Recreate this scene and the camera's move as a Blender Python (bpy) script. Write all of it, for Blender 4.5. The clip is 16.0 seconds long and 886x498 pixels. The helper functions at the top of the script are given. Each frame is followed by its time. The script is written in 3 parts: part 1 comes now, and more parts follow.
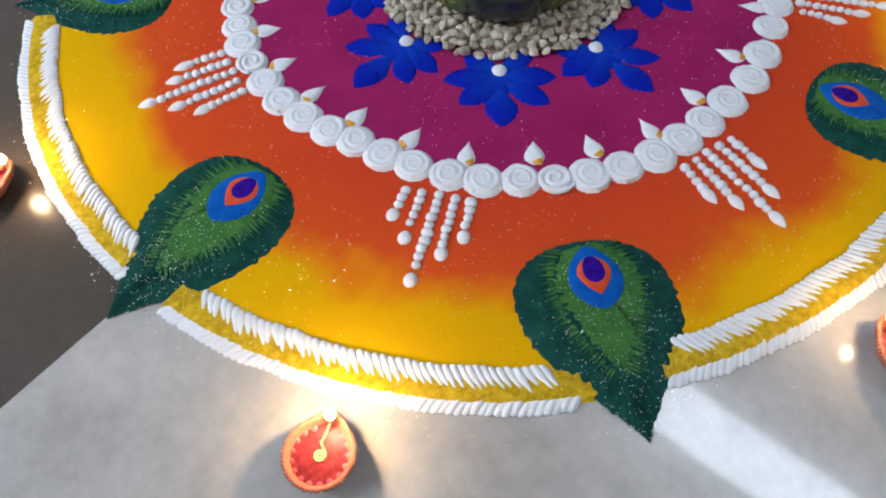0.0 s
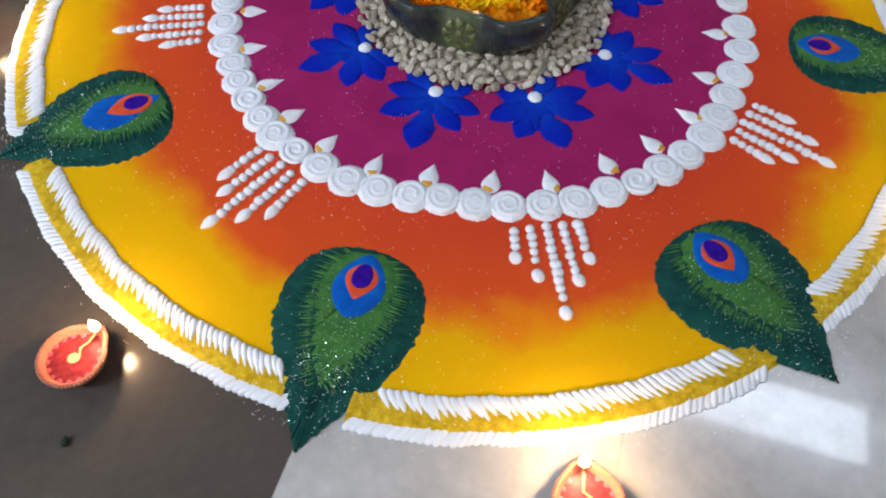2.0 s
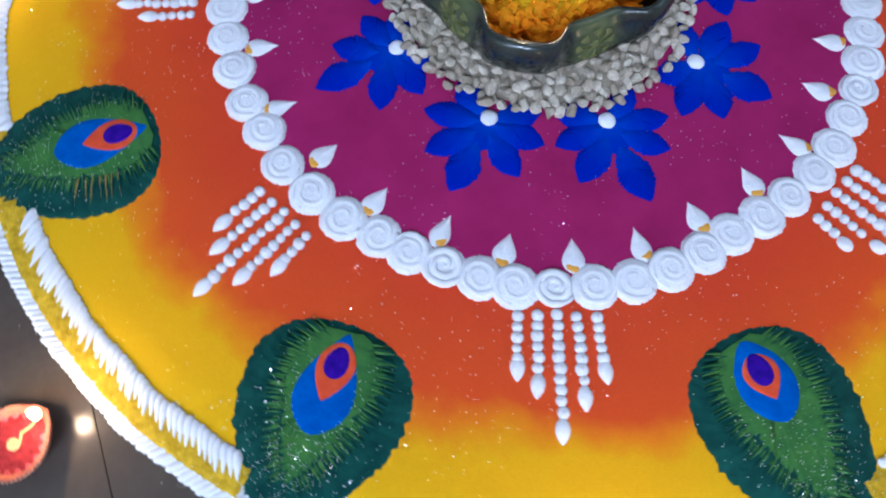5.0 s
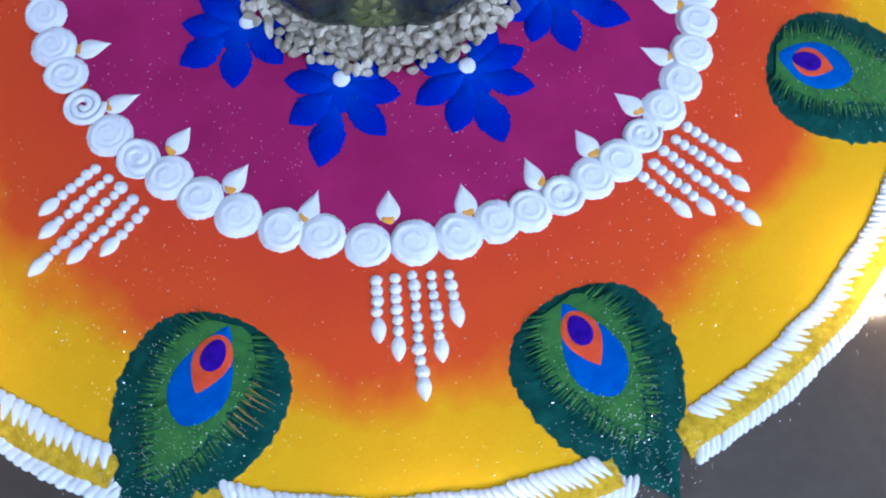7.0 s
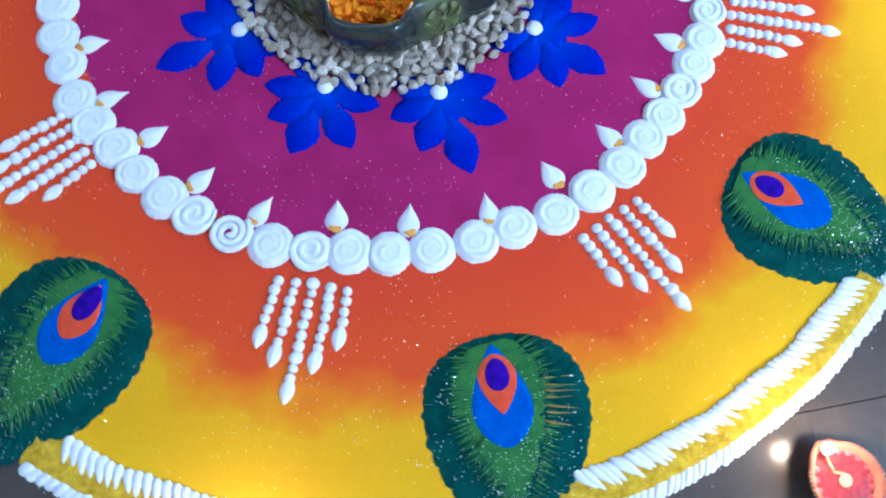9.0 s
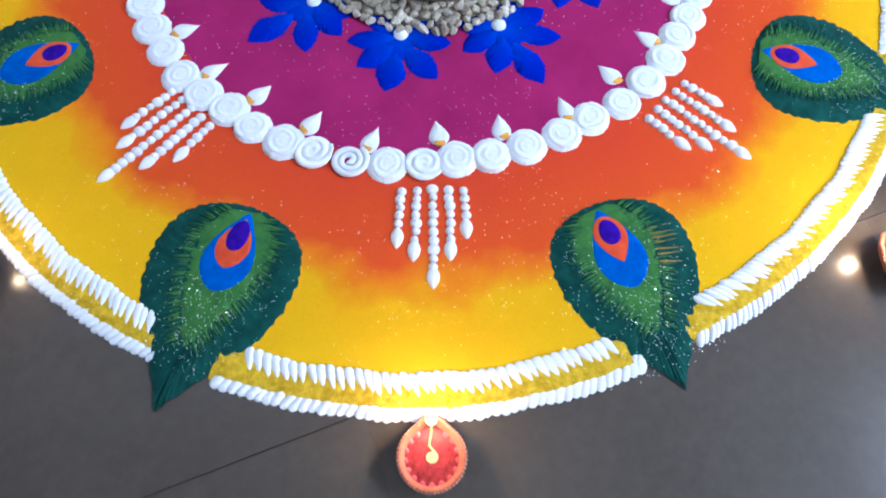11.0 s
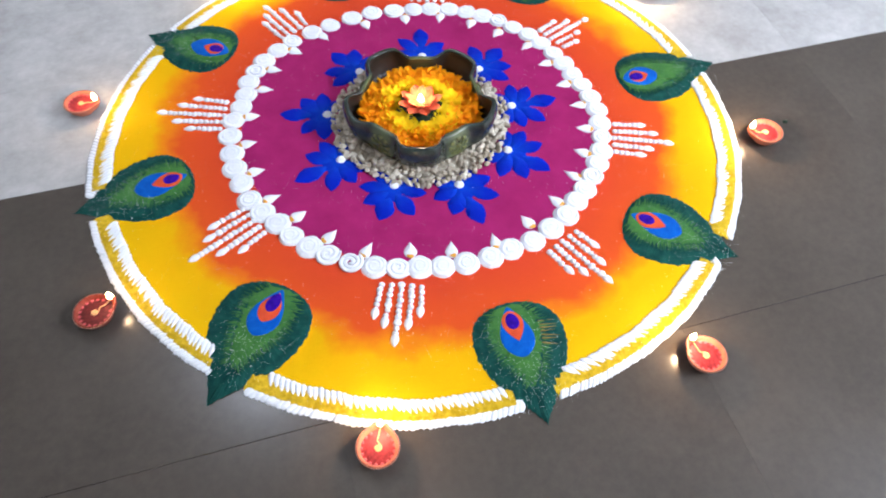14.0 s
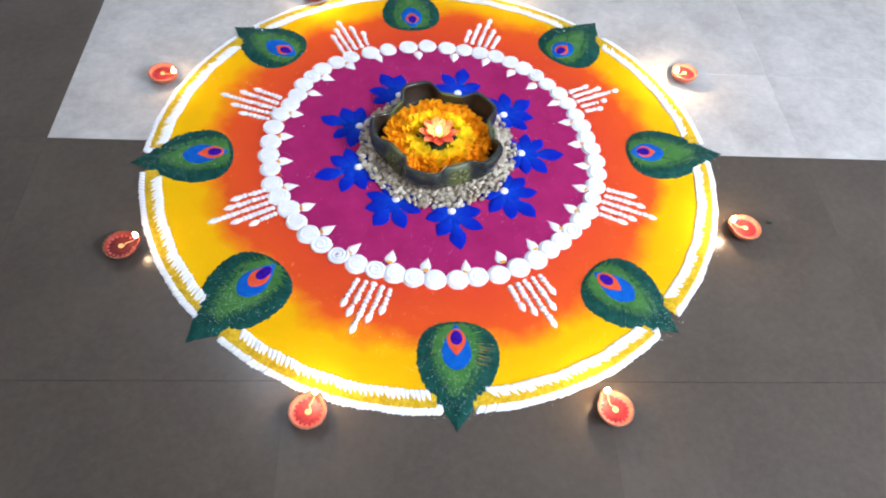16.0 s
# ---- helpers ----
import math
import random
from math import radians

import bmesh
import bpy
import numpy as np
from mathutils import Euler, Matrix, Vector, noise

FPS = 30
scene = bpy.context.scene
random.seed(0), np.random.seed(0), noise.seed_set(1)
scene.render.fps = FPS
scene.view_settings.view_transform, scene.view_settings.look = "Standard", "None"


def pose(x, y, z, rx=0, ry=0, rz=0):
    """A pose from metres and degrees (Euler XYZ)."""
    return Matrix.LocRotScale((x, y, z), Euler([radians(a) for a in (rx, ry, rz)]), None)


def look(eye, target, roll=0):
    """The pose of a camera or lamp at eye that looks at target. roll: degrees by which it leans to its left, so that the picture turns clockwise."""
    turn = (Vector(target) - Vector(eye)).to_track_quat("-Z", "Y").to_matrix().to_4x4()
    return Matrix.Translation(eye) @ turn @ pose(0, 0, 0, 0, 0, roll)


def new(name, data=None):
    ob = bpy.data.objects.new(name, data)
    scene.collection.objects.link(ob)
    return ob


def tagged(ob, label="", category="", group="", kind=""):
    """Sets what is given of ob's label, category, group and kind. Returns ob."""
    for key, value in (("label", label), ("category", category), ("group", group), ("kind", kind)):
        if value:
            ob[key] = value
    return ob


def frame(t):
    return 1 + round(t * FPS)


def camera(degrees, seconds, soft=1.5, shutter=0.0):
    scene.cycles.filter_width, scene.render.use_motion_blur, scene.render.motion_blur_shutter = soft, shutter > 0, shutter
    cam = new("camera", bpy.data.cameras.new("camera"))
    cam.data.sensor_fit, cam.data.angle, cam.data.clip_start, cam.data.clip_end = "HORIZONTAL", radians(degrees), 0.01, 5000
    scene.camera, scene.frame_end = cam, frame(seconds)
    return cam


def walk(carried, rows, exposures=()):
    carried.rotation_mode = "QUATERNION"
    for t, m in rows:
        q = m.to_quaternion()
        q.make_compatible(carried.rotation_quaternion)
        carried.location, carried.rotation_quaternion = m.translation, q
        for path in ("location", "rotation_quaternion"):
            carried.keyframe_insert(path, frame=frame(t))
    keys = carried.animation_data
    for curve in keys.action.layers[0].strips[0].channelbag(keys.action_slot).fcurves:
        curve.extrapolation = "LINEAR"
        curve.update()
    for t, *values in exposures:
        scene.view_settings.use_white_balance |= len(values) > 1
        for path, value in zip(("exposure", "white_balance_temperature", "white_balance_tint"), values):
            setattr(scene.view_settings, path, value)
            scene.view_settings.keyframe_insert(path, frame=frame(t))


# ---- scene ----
cam = camera(65.1, 16.0, soft=1.9, shutter=0.4)
PATH = [
    (0, (0.717, 0.471, 0.643), (-0.085, -0.194, -1.065), -1.1),
    (0.5, (0.754, 0.404, 0.648), (-0.108, -0.137, -1.074), 1.4),
    (1, (0.801, 0.32, 0.657), (-0.135, -0.072, -1.066), 1.6),
    (1.5, (0.845, 0.238, 0.667), (-0.195, -0.132, -1.001), 0.9),
    (2, (0.846, 0.185, 0.662), (-0.208, -0.111, -1.011), 2.1),
    (2.5, (0.796, 0.082, 0.652), (-0.212, -0.173, -1.056), -1.7),
    (3, (0.755, -0.011, 0.656), (-0.25, -0.153, -1.067), -1.2),
    (3.5, (0.721, -0.09, 0.63), (-0.23, -0.016, -1.128), 2.5),
    (4, (0.679, -0.178, 0.647), (-0.235, -0.048, -1.127), -0.6),
    (4.5, (0.602, -0.25, 0.656), (-0.137, -0.08, -1.195), -1.6),
    (4.7, (0.56, -0.286, 0.659), (-0.147, -0.078, -1.2), -0.4),
    (6.8, (0.26, -0.515, 0.68), (0.136, 0.062, -1.231), 11.3),
    (7, (0.246, -0.533, 0.67), (0.09, 0.025, -1.244), 3.9),
    (7.5, (0.194, -0.533, 0.686), (0.137, -0.005, -1.242), 6.0),
    (8, (0.129, -0.552, 0.688), (0.207, 0.057, -1.216), 8.5),
    (8.5, (0.047, -0.609, 0.699), (0.02, 0.013, -1.202), -6.6),
    (9, (-0.041, -0.601, 0.678), (0.063, 0.031, -1.217), -1.3),
    (9.5, (-0.132, -0.563, 0.686), (0.079, 0.0, -1.222), -0.8),
    (9.7, (-0.163, -0.555, 0.688), (0.082, -0.006, -1.22), -0.3),
    (11.8, (-0.286, -0.891, 0.763), (0.088, 0.121, -0.921), 1.8),
    (12, (-0.285, -0.909, 0.783), (0.119, 0.176, -0.848), 2.3),
    (12.5, (-0.273, -0.941, 0.806), (0.148, 0.232, -0.759), 1.7),
    (13, (-0.267, -0.97, 0.856), (0.143, 0.185, -0.725), 1.0),
    (13.5, (-0.262, -0.995, 0.948), (0.105, 0.11, -0.679), 1.0),
    (14, (-0.275, -1.02, 1.055), (0.081, 0.056, -0.593), 2.5),
    (14.5, (-0.261, -1.072, 1.114), (-0.055, 0.109, -0.487), 4.0),
    (15, (-0.205, -1.113, 1.132), (0.005, 0.09, -0.452), 5.5),
    (15.5, (-0.121, -1.139, 1.17), (-0.019, 0.009, -0.464), 5.5),
    (16, (-0.102, -1.15, 1.204), (0.041, 0.005, -0.422), 6.7),
]
walk(cam, [(t, look(eye, target, roll)) for t, eye, target, roll in PATH],
     [(0.0, -0.46, 6330, 15), (1.2, -0.42, 6360, 15), (2.5, -0.45, 6210, 17), (4.0, -0.40, 5650, 18), (7.0, -0.20, 5100, 18), (8.5, 0.03, 4780, 13), (9.5, 0.12, 4760, 13),
      (12.2, 0.34, 6000, 19), (16.0, 0.43, 6260, 18)])

# ---- light ----
world = bpy.data.worlds.new("world")
world.use_nodes = True
world.node_tree.nodes["Background"].inputs[0].default_value = (0.6, 0.7, 0.85, 1)
world.node_tree.nodes["Background"].inputs[1].default_value = 0.3
scene.world = world
scene.view_settings.exposure = 0.0

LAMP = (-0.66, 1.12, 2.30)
lamp_data = bpy.data.lights.new("batten_and_fill_lamp", "AREA")
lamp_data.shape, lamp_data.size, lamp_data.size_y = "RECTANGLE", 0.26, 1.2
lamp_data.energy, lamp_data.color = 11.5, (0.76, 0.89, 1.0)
lamp = new("batten_and_fill_lamp", lamp_data)
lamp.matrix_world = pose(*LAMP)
# Unseen fill, added to even out the brightness on the side away from LAMP.
FILL_LAMP = (2.30, -1.75, 2.35)
fill_data = lamp_data.copy()
fill_data.energy = 124.0
new("batten_and_fill_lamp", fill_data).matrix_world = pose(*FILL_LAMP)

FLAME_WATTS = 0.85
FLAME_COLOUR = (1.0, 0.68, 0.36)


# ---- node materials ----
def node(nt, kind, **inputs):
    n = nt.nodes.new(kind)
    for key, value in inputs.items():
        n.inputs[key.replace("_", " ")].default_value = value
    return n


def rgba(c):
    return (c[0], c[1], c[2], 1.0)


def material(name, dark, light, scale=60.0, fine=900.0, rough=0.9, bump=0.25, bump_scale=None, metal=0.0,
             per_object=0.0, spec=0.1, rough_vary=0.0, detail=5.0):
    """A surface with a broad and a fine variation between two colours, and a fine relief."""
    m = bpy.data.materials.new(name)
    m.use_nodes = True
    nt = m.node_tree
    b = nt.nodes["Principled BSDF"]
    co = nt.nodes.new("ShaderNodeTexCoord")
    broad = node(nt, "ShaderNodeTexNoise", Scale=scale, Detail=detail, Roughness=0.6)
    grain = node(nt, "ShaderNodeTexNoise", Scale=fine, Detail=2.0, Roughness=0.7)
    nt.links.new(co.outputs["Object"], broad.inputs["Vector"])
    nt.links.new(co.outputs["Object"], grain.inputs["Vector"])
    add = nt.nodes.new("ShaderNodeMath")
    add.operation = "MULTIPLY_ADD"
    add.inputs[1].default_value = 0.45
    nt.links.new(grain.outputs["Fac"], add.inputs[0])
    nt.links.new(broad.outputs["Fac"], add.inputs[2])
    ramp = nt.nodes.new("ShaderNodeMapRange")
    ramp.inputs["From Min"].default_value, ramp.inputs["From Max"].default_value = 0.52, 0.95
    nt.links.new(add.outputs[0], ramp.inputs["Value"])
    fac = ramp.outputs[0]
    if per_object:
        info = nt.nodes.new("ShaderNodeObjectInfo")
        shift = nt.nodes.new("ShaderNodeMath")
        shift.operation = "MULTIPLY_ADD"
        shift.inputs[1].default_value = per_object
        nt.links.new(info.outputs["Random"], shift.inputs[0])
        nt.links.new(fac, shift.inputs[2])
        low = nt.nodes.new("ShaderNodeMath")
        low.operation, low.use_clamp = "SUBTRACT", True
        low.inputs[1].default_value = per_object / 2
        nt.links.new(shift.outputs[0], low.inputs[0])
        fac = low.outputs[0]
    mix = nt.nodes.new("ShaderNodeMix")
    mix.data_type = "RGBA"
    mix.inputs["A"].default_value, mix.inputs["B"].default_value = rgba(dark), rgba(light)
    nt.links.new(fac, mix.inputs["Factor"])
    nt.links.new(mix.outputs["Result"], b.inputs["Base Color"])
    b.inputs["Roughness"].default_value, b.inputs["Metallic"].default_value = rough, metal
    b.inputs["Specular IOR Level"].default_value = spec
    if rough_vary:
        rr = nt.nodes.new("ShaderNodeMapRange")
        rr.inputs["To Min"].default_value, rr.inputs["To Max"].default_value = rough - rough_vary, rough + rough_vary
        nt.links.new(broad.outputs["Fac"], rr.inputs["Value"])
        nt.links.new(rr.outputs[0], b.inputs["Roughness"])
    if bump:
        relief = node(nt, "ShaderNodeTexNoise", Scale=bump_scale or fine, Detail=3.0)
        nt.links.new(co.outputs["Object"], relief.inputs["Vector"])
        bp = node(nt, "ShaderNodeBump", Strength=bump, Distance=0.001)
        nt.links.new(relief.outputs["Fac"], bp.inputs["Height"])
        nt.links.new(bp.outputs[0], b.inputs["Normal"])
    return m


def glow(name, colour, strength):
    m = bpy.data.materials.new(name)
    m.use_nodes = True
    b = m.node_tree.nodes["Principled BSDF"]
    b.inputs["Base Color"].default_value = rgba(colour)
    b.inputs["Emission Color"].default_value = rgba(colour)
    b.inputs["Emission Strength"].default_value = strength
    return m


def radial_powder(name, stops, wobble=0.065, reach=0.7, cloudy=7.5):
    """Powder whose pigment changes with the distance from the middle of the drawing, with a smudged edge."""
    m = material(name, (0.5, 0.5, 0.5), (0.5, 0.5, 0.5), bump=0.35, bump_scale=1400)
    nt = m.node_tree
    b = nt.nodes["Principled BSDF"]
    co = nt.nodes.new("ShaderNodeTexCoord")
    length = nt.nodes.new("ShaderNodeVectorMath")
    length.operation = "LENGTH"
    nt.links.new(co.outputs["Object"], length.inputs[0])
    cloud = node(nt, "ShaderNodeTexNoise", Scale=cloudy, Detail=4.0, Roughness=0.55)
    nt.links.new(co.outputs["Object"], cloud.inputs["Vector"])
    off = nt.nodes.new("ShaderNodeMath")
    off.operation = "MULTIPLY_ADD"
    off.inputs[1].default_value = wobble * 2
    nt.links.new(cloud.outputs["Fac"], off.inputs[0])
    nt.links.new(length.outputs["Value"], off.inputs[2])
    span = nt.nodes.new("ShaderNodeMapRange")
    span.inputs["From Min"].default_value, span.inputs["From Max"].default_value = wobble, reach + wobble
    nt.links.new(off.outputs[0], span.inputs["Value"])
    ramp = nt.nodes.new("ShaderNodeValToRGB")
    while len(ramp.color_ramp.elements) < len(stops):
        ramp.color_ramp.elements.new(0.5)
    for e, (r, c) in zip(ramp.color_ramp.elements, stops):
        e.position, e.color = r / reach, rgba(c)
    nt.links.new(span.outputs[0], ramp.inputs["Fac"])
    grain = node(nt, "ShaderNodeTexNoise", Scale=700.0, Detail=2.0)
    nt.links.new(co.outputs["Object"], grain.inputs["Vector"])
    shade = nt.nodes.new("ShaderNodeMapRange")
    shade.inputs["From Min"].default_value, shade.inputs["From Max"].default_value = 0.3, 0.7
    shade.inputs["To Min"].default_value, shade.inputs["To Max"].default_value = 0.94, 1.03
    nt.links.new(grain.outputs["Fac"], shade.inputs["Value"])
    mul = nt.nodes.new("ShaderNodeVectorMath")
    mul.operation = "SCALE"
    nt.links.new(ramp.outputs["Color"], mul.inputs[0])
    nt.links.new(shade.outputs[0], mul.inputs["Scale"])
    nt.links.new(mul.outputs[0], b.inputs["Base Color"])
    return m


WHITE = material("white_powder", (0.76, 0.78, 0.82), (0.88, 0.89, 0.91), 90, 1200, 0.95, 0.85, 480)
PURPLE = material("magenta_powder", (0.30, 0.013, 0.094), (0.41, 0.021, 0.136), 14, 900, 0.95, 0.3, 1300)
FIELD = radial_powder("orange_yellow_powder", [(0.36, (0.65, 0.055, 0.023)), (0.495, (0.73, 0.088, 0.017)),
                                              (0.522, (0.80, 0.22, 0.008)), (0.552, (0.80, 0.40, 0.001)), (0.66, (0.80, 0.47, 0.001))])
FIELD.node_tree.nodes["Principled BSDF"].inputs["Specular IOR Level"].default_value = 0.02
SAFFRON = material("saffron_powder", (0.74, 0.30, 0.02), (0.86, 0.50, 0.12), 120, 900, 0.95, 0.4)
BLUE = radial_powder("ultramarine_powder", [(0.0, (0.004, 0.066, 0.52)), (0.022, (0.003, 0.040, 0.46)), (0.042, (0.002, 0.018, 0.40)), (0.09, (0.002, 0.010, 0.36))], 0.012, 0.1, 60)
EYEBLUE = material("bright_blue_powder", (0.002, 0.072, 0.36), (0.004, 0.130, 0.52), 60, 900, 0.95, 0.4, 1000)
EYERED = material("vermilion_powder", (0.62, 0.065, 0.02), (0.78, 0.11, 0.035), 80, 900, 0.95, 0.4)
PUPIL = material("violet_powder", (0.018, 0.003, 0.20), (0.045, 0.006, 0.32), 120, 900, 0.95, 0.4)
BAND = material("ochre_yellow_powder", (0.40, 0.24, 0.003), (0.82, 0.54, 0.03), 130, 900, 0.95, 0.4, 900)
GREEN = material("dark_green_powder", (0.004, 0.042, 0.036), (0.012, 0.085, 0.068), 55, 900, 0.95, 0.6, 700)
LEAF = material("leaf_green_powder", (0.030, 0.125, 0.034), (0.075, 0.215, 0.045), 70, 900, 0.95, 0.5, 800)
BARB = material("barb_green_powder", (0.022, 0.115, 0.040), (0.085, 0.235, 0.055), 70, 900, 0.95, 0.5, 800, per_object=0.9)
TAN = material("ochre_barb_powder", (0.22, 0.16, 0.04), (0.36, 0.26, 0.07), 70, 900, 0.95, 0.5, 800)
GLITTER = material("silver_glitter", (0.9, 0.9, 0.9), (1.0, 1.0, 1.0), 10, 50, 0.30, 0, metal=1.0)
TILE_DARK = material("dark_grey_tile", (0.066, 0.053, 0.042), (0.092, 0.075, 0.060), 3.0, 60, 0.22, 0.008, 14, spec=0.5, rough_vary=0.02, detail=4)
TILE_LIGHT = material("pale_tile", (0.38, 0.36, 0.335), (0.56, 0.54, 0.51), 6.0, 40, 0.17, 0.02, 14, spec=0.5, rough_vary=0.03, detail=8)
pale = TILE_LIGHT.node_tree.nodes["Principled BSDF"]
pale.inputs["Coat Weight"].default_value, pale.inputs["Coat Roughness"].default_value = 0.5, 0.035
GROUT = material("grout", (0.06, 0.055, 0.05), (0.10, 0.09, 0.08), 30, 300, 0.9)
WALL = material("wall_paint", (0.70, 0.69, 0.67), (0.78, 0.77, 0.75), 2, 60, 0.8, 0.1, 80)
CEIL = material("ceiling_paint", (0.74, 0.74, 0.73), (0.80, 0.80, 0.79), 2, 60, 0.85, 0.1, 80)
CLAY = material("painted_clay", (0.30, 0.085, 0.055), (0.46, 0.16, 0.10), 40, 400, 0.45, 0.3, 300, per_object=0.3)
INNER = material("pink_enamel", (0.13, 0.008, 0.011), (0.34, 0.034, 0.038), 90, 300, 0.42, 0.4, 120, spec=0.2)
GOLD = material("gold_paint", (0.42, 0.19, 0.12), (0.62, 0.34, 0.23), 60, 500, 0.45, 0.3, metal=0.2)
CLAY_RED = material("dark_red_clay", (0.13, 0.022, 0.016), (0.24, 0.05, 0.035), 40, 400, 0.4, 0.3, 300)
INNER_DARK = material("dark_oil", (0.05, 0.008, 0.007), (0.15, 0.02, 0.018), 90, 300, 0.42, 0.4, 120, spec=0.2)
SCALLOP = material("rose_paint", (0.40, 0.05, 0.07), (0.56, 0.13, 0.14), 60, 400, 0.4, 0.2, spec=0.3)
WICK = material("oiled_cotton", (0.62, 0.34, 0.14), (0.80, 0.52, 0.26), 200, 900, 0.5, 0.4)
FLAME = glow("flame", (1.0, 0.66, 0.28), 26.0)
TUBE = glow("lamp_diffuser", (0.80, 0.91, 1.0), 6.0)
PETAL = material("marigold_orange", (0.94, 0.33, 0.003), (1.0, 0.55, 0.006), 60, 400, 0.6, 0.2)
PETAL_Y = material("marigold_yellow", (0.97, 0.68, 0.006), (1.0, 0.82, 0.015), 60, 400, 0.6, 0.2, per_object=0.3)
for thin in (PETAL, PETAL_Y):
    # thin petals let light through
    tree = thin.node_tree
    front = tree.nodes["Principled BSDF"]
    through_petal = tree.nodes.new("ShaderNodeBsdfTranslucent")
    tree.links.new(front.inputs["Base Color"].links[0].from_socket, through_petal.inputs["Color"])
    blend = tree.nodes.new("ShaderNodeMixShader")
    blend.inputs[0].default_value = 0.32
    tree.links.new(front.outputs[0], blend.inputs[1])
    tree.links.new(through_petal.outputs[0], blend.inputs[2])
    tree.links.new(blend.outputs[0], tree.nodes["Material Output"].inputs["Surface"])
LOTUS = material("lotus_wax", (0.70, 0.085, 0.035), (0.92, 0.22, 0.10), 60, 300, 0.4, 0.1, per_object=0.5)
LOTUSLEAF = material("dark_leaf", (0.015, 0.03, 0.018), (0.04, 0.06, 0.035), 60, 300, 0.4, 0.2)
PEBBLE = material("cream_pebble", (0.36, 0.305, 0.23), (0.72, 0.655, 0.54), 70, 500, 0.7, 0.35, 250, per_object=0.8)
RELIEF = material("olive_glaze", (0.09, 0.11, 0.035), (0.19, 0.20, 0.065), 60, 300, 0.16, 0.3, 120, spec=0.6)


def glazed(name, dark, light, panel, rough=0.15):
    """Dark glaze with olive patches on the five pinched panels."""
    m = material(name, dark, light, 30, 250, rough, 0.35, 60, spec=0.45)
    nt = m.node_tree
    b = nt.nodes["Principled BSDF"]
    base = b.inputs["Base Color"].links[0].from_socket
    co = nt.nodes.new("ShaderNodeTexCoord")
    xyz = nt.nodes.new("ShaderNodeSeparateXYZ")
    nt.links.new(co.outputs["Object"], xyz.inputs[0])
    steps = []
    for op, value in (("ARCTAN2", None), ("SUBTRACT", radians(-106.0 + 36.0)), ("MULTIPLY", 5.0), ("COSINE", None)):
        n = nt.nodes.new("ShaderNodeMath")
        n.operation = op
        if steps:
            nt.links.new(steps[-1].outputs[0], n.inputs[0])
        else:
            nt.links.new(xyz.outputs["Y"], n.inputs[0])
            nt.links.new(xyz.outputs["X"], n.inputs[1])
        if value is not None:
            n.inputs[1].default_value = value
        steps.append(n)
    spots = node(nt, "ShaderNodeTexNoise", Scale=45.0, Detail=3.0)
    nt.links.new(co.outputs["Object"], spots.inputs["Vector"])
    sum_ = nt.nodes.new("ShaderNodeMath")
    nt.links.new(steps[-1].outputs[0], sum_.inputs[0])
    nt.links.new(spots.outputs["Fac"], sum_.inputs[1])
    cut = nt.nodes.new("ShaderNodeMapRange")
    cut.inputs["From Min"].default_value, cut.inputs["From Max"].default_value = 0.75, 1.6
    nt.links.new(sum_.outputs[0], cut.inputs["Value"])
    mix = nt.nodes.new("ShaderNodeMix")
    mix.data_type = "RGBA"
    nt.links.new(cut.outputs[0], mix.inputs["Factor"])
    nt.links.new(base, mix.inputs["A"])
    mix.inputs["B"].default_value = rgba(panel)
    nt.links.new(mix.outputs["Result"], b.inputs["Base Color"])
    return m


GLAZE = glazed("black_green_glaze", (0.014, 0.020, 0.018), (0.040, 0.054, 0.044), (0.11, 0.135, 0.055))
LINING = glazed("brown_lining", (0.020, 0.015, 0.012), (0.036, 0.028, 0.022), (0.06, 0.075, 0.040), 0.38)


# ---- mesh helpers ----
def mesh_of(name, verts, faces, mat, smooth=True):
    me = bpy.data.meshes.new(name)
    me.from_pydata([tuple(v) for v in verts], [], faces)
    me.materials.append(mat)
    if smooth:
        me.polygons.foreach_set("use_smooth", [True] * len(me.polygons))
    me.update()
    return me


def put(name, me, parent=None, m=None, label=""):
    ob = new(name, me)
    if parent is not None:
        ob.parent = parent
    if m is not None:
        ob.matrix_basis = m
    if label:
        ob["label"] = label
    return ob


def thing(name, label, category, group="", m=None):
    e = new(name)
    e.empty_display_size = 0.02
    if m is not None:
        e.matrix_basis = m
    return tagged(e, label, category, group)


def mound(outline, height, centre=(0, 0), rings=(0.3, 0.6, 0.82, 0.94, 1.0), z=0.0, ridge=0.0, power=3.0):
    """A heap of powder over a closed outline, flat on the ground, domed towards its middle."""
    n = len(outline)
    verts, faces = [(centre[0], centre[1], z + height)], []
    for s in rings:
        for i, (x, y) in enumerate(outline):
            h = height * (1 - s ** power) if s < 1 else -0.0005
            if ridge and 0.1 < s < 1:
                h += ridge * math.sin(i * 2.1) * s
            verts.append((centre[0] + s * (x - centre[0]), centre[1] + s * (y - centre[1]), z + h))
    for i in range(n):
        faces.append((0, 1 + i, 1 + (i + 1) % n))
    for k in range(len(rings) - 1):
        a, b = 1 + k * n, 1 + (k + 1) * n
        for i in range(n):
            j = (i + 1) % n
            faces.append((a + i, b + i, b + j, a + j))
    return verts, faces


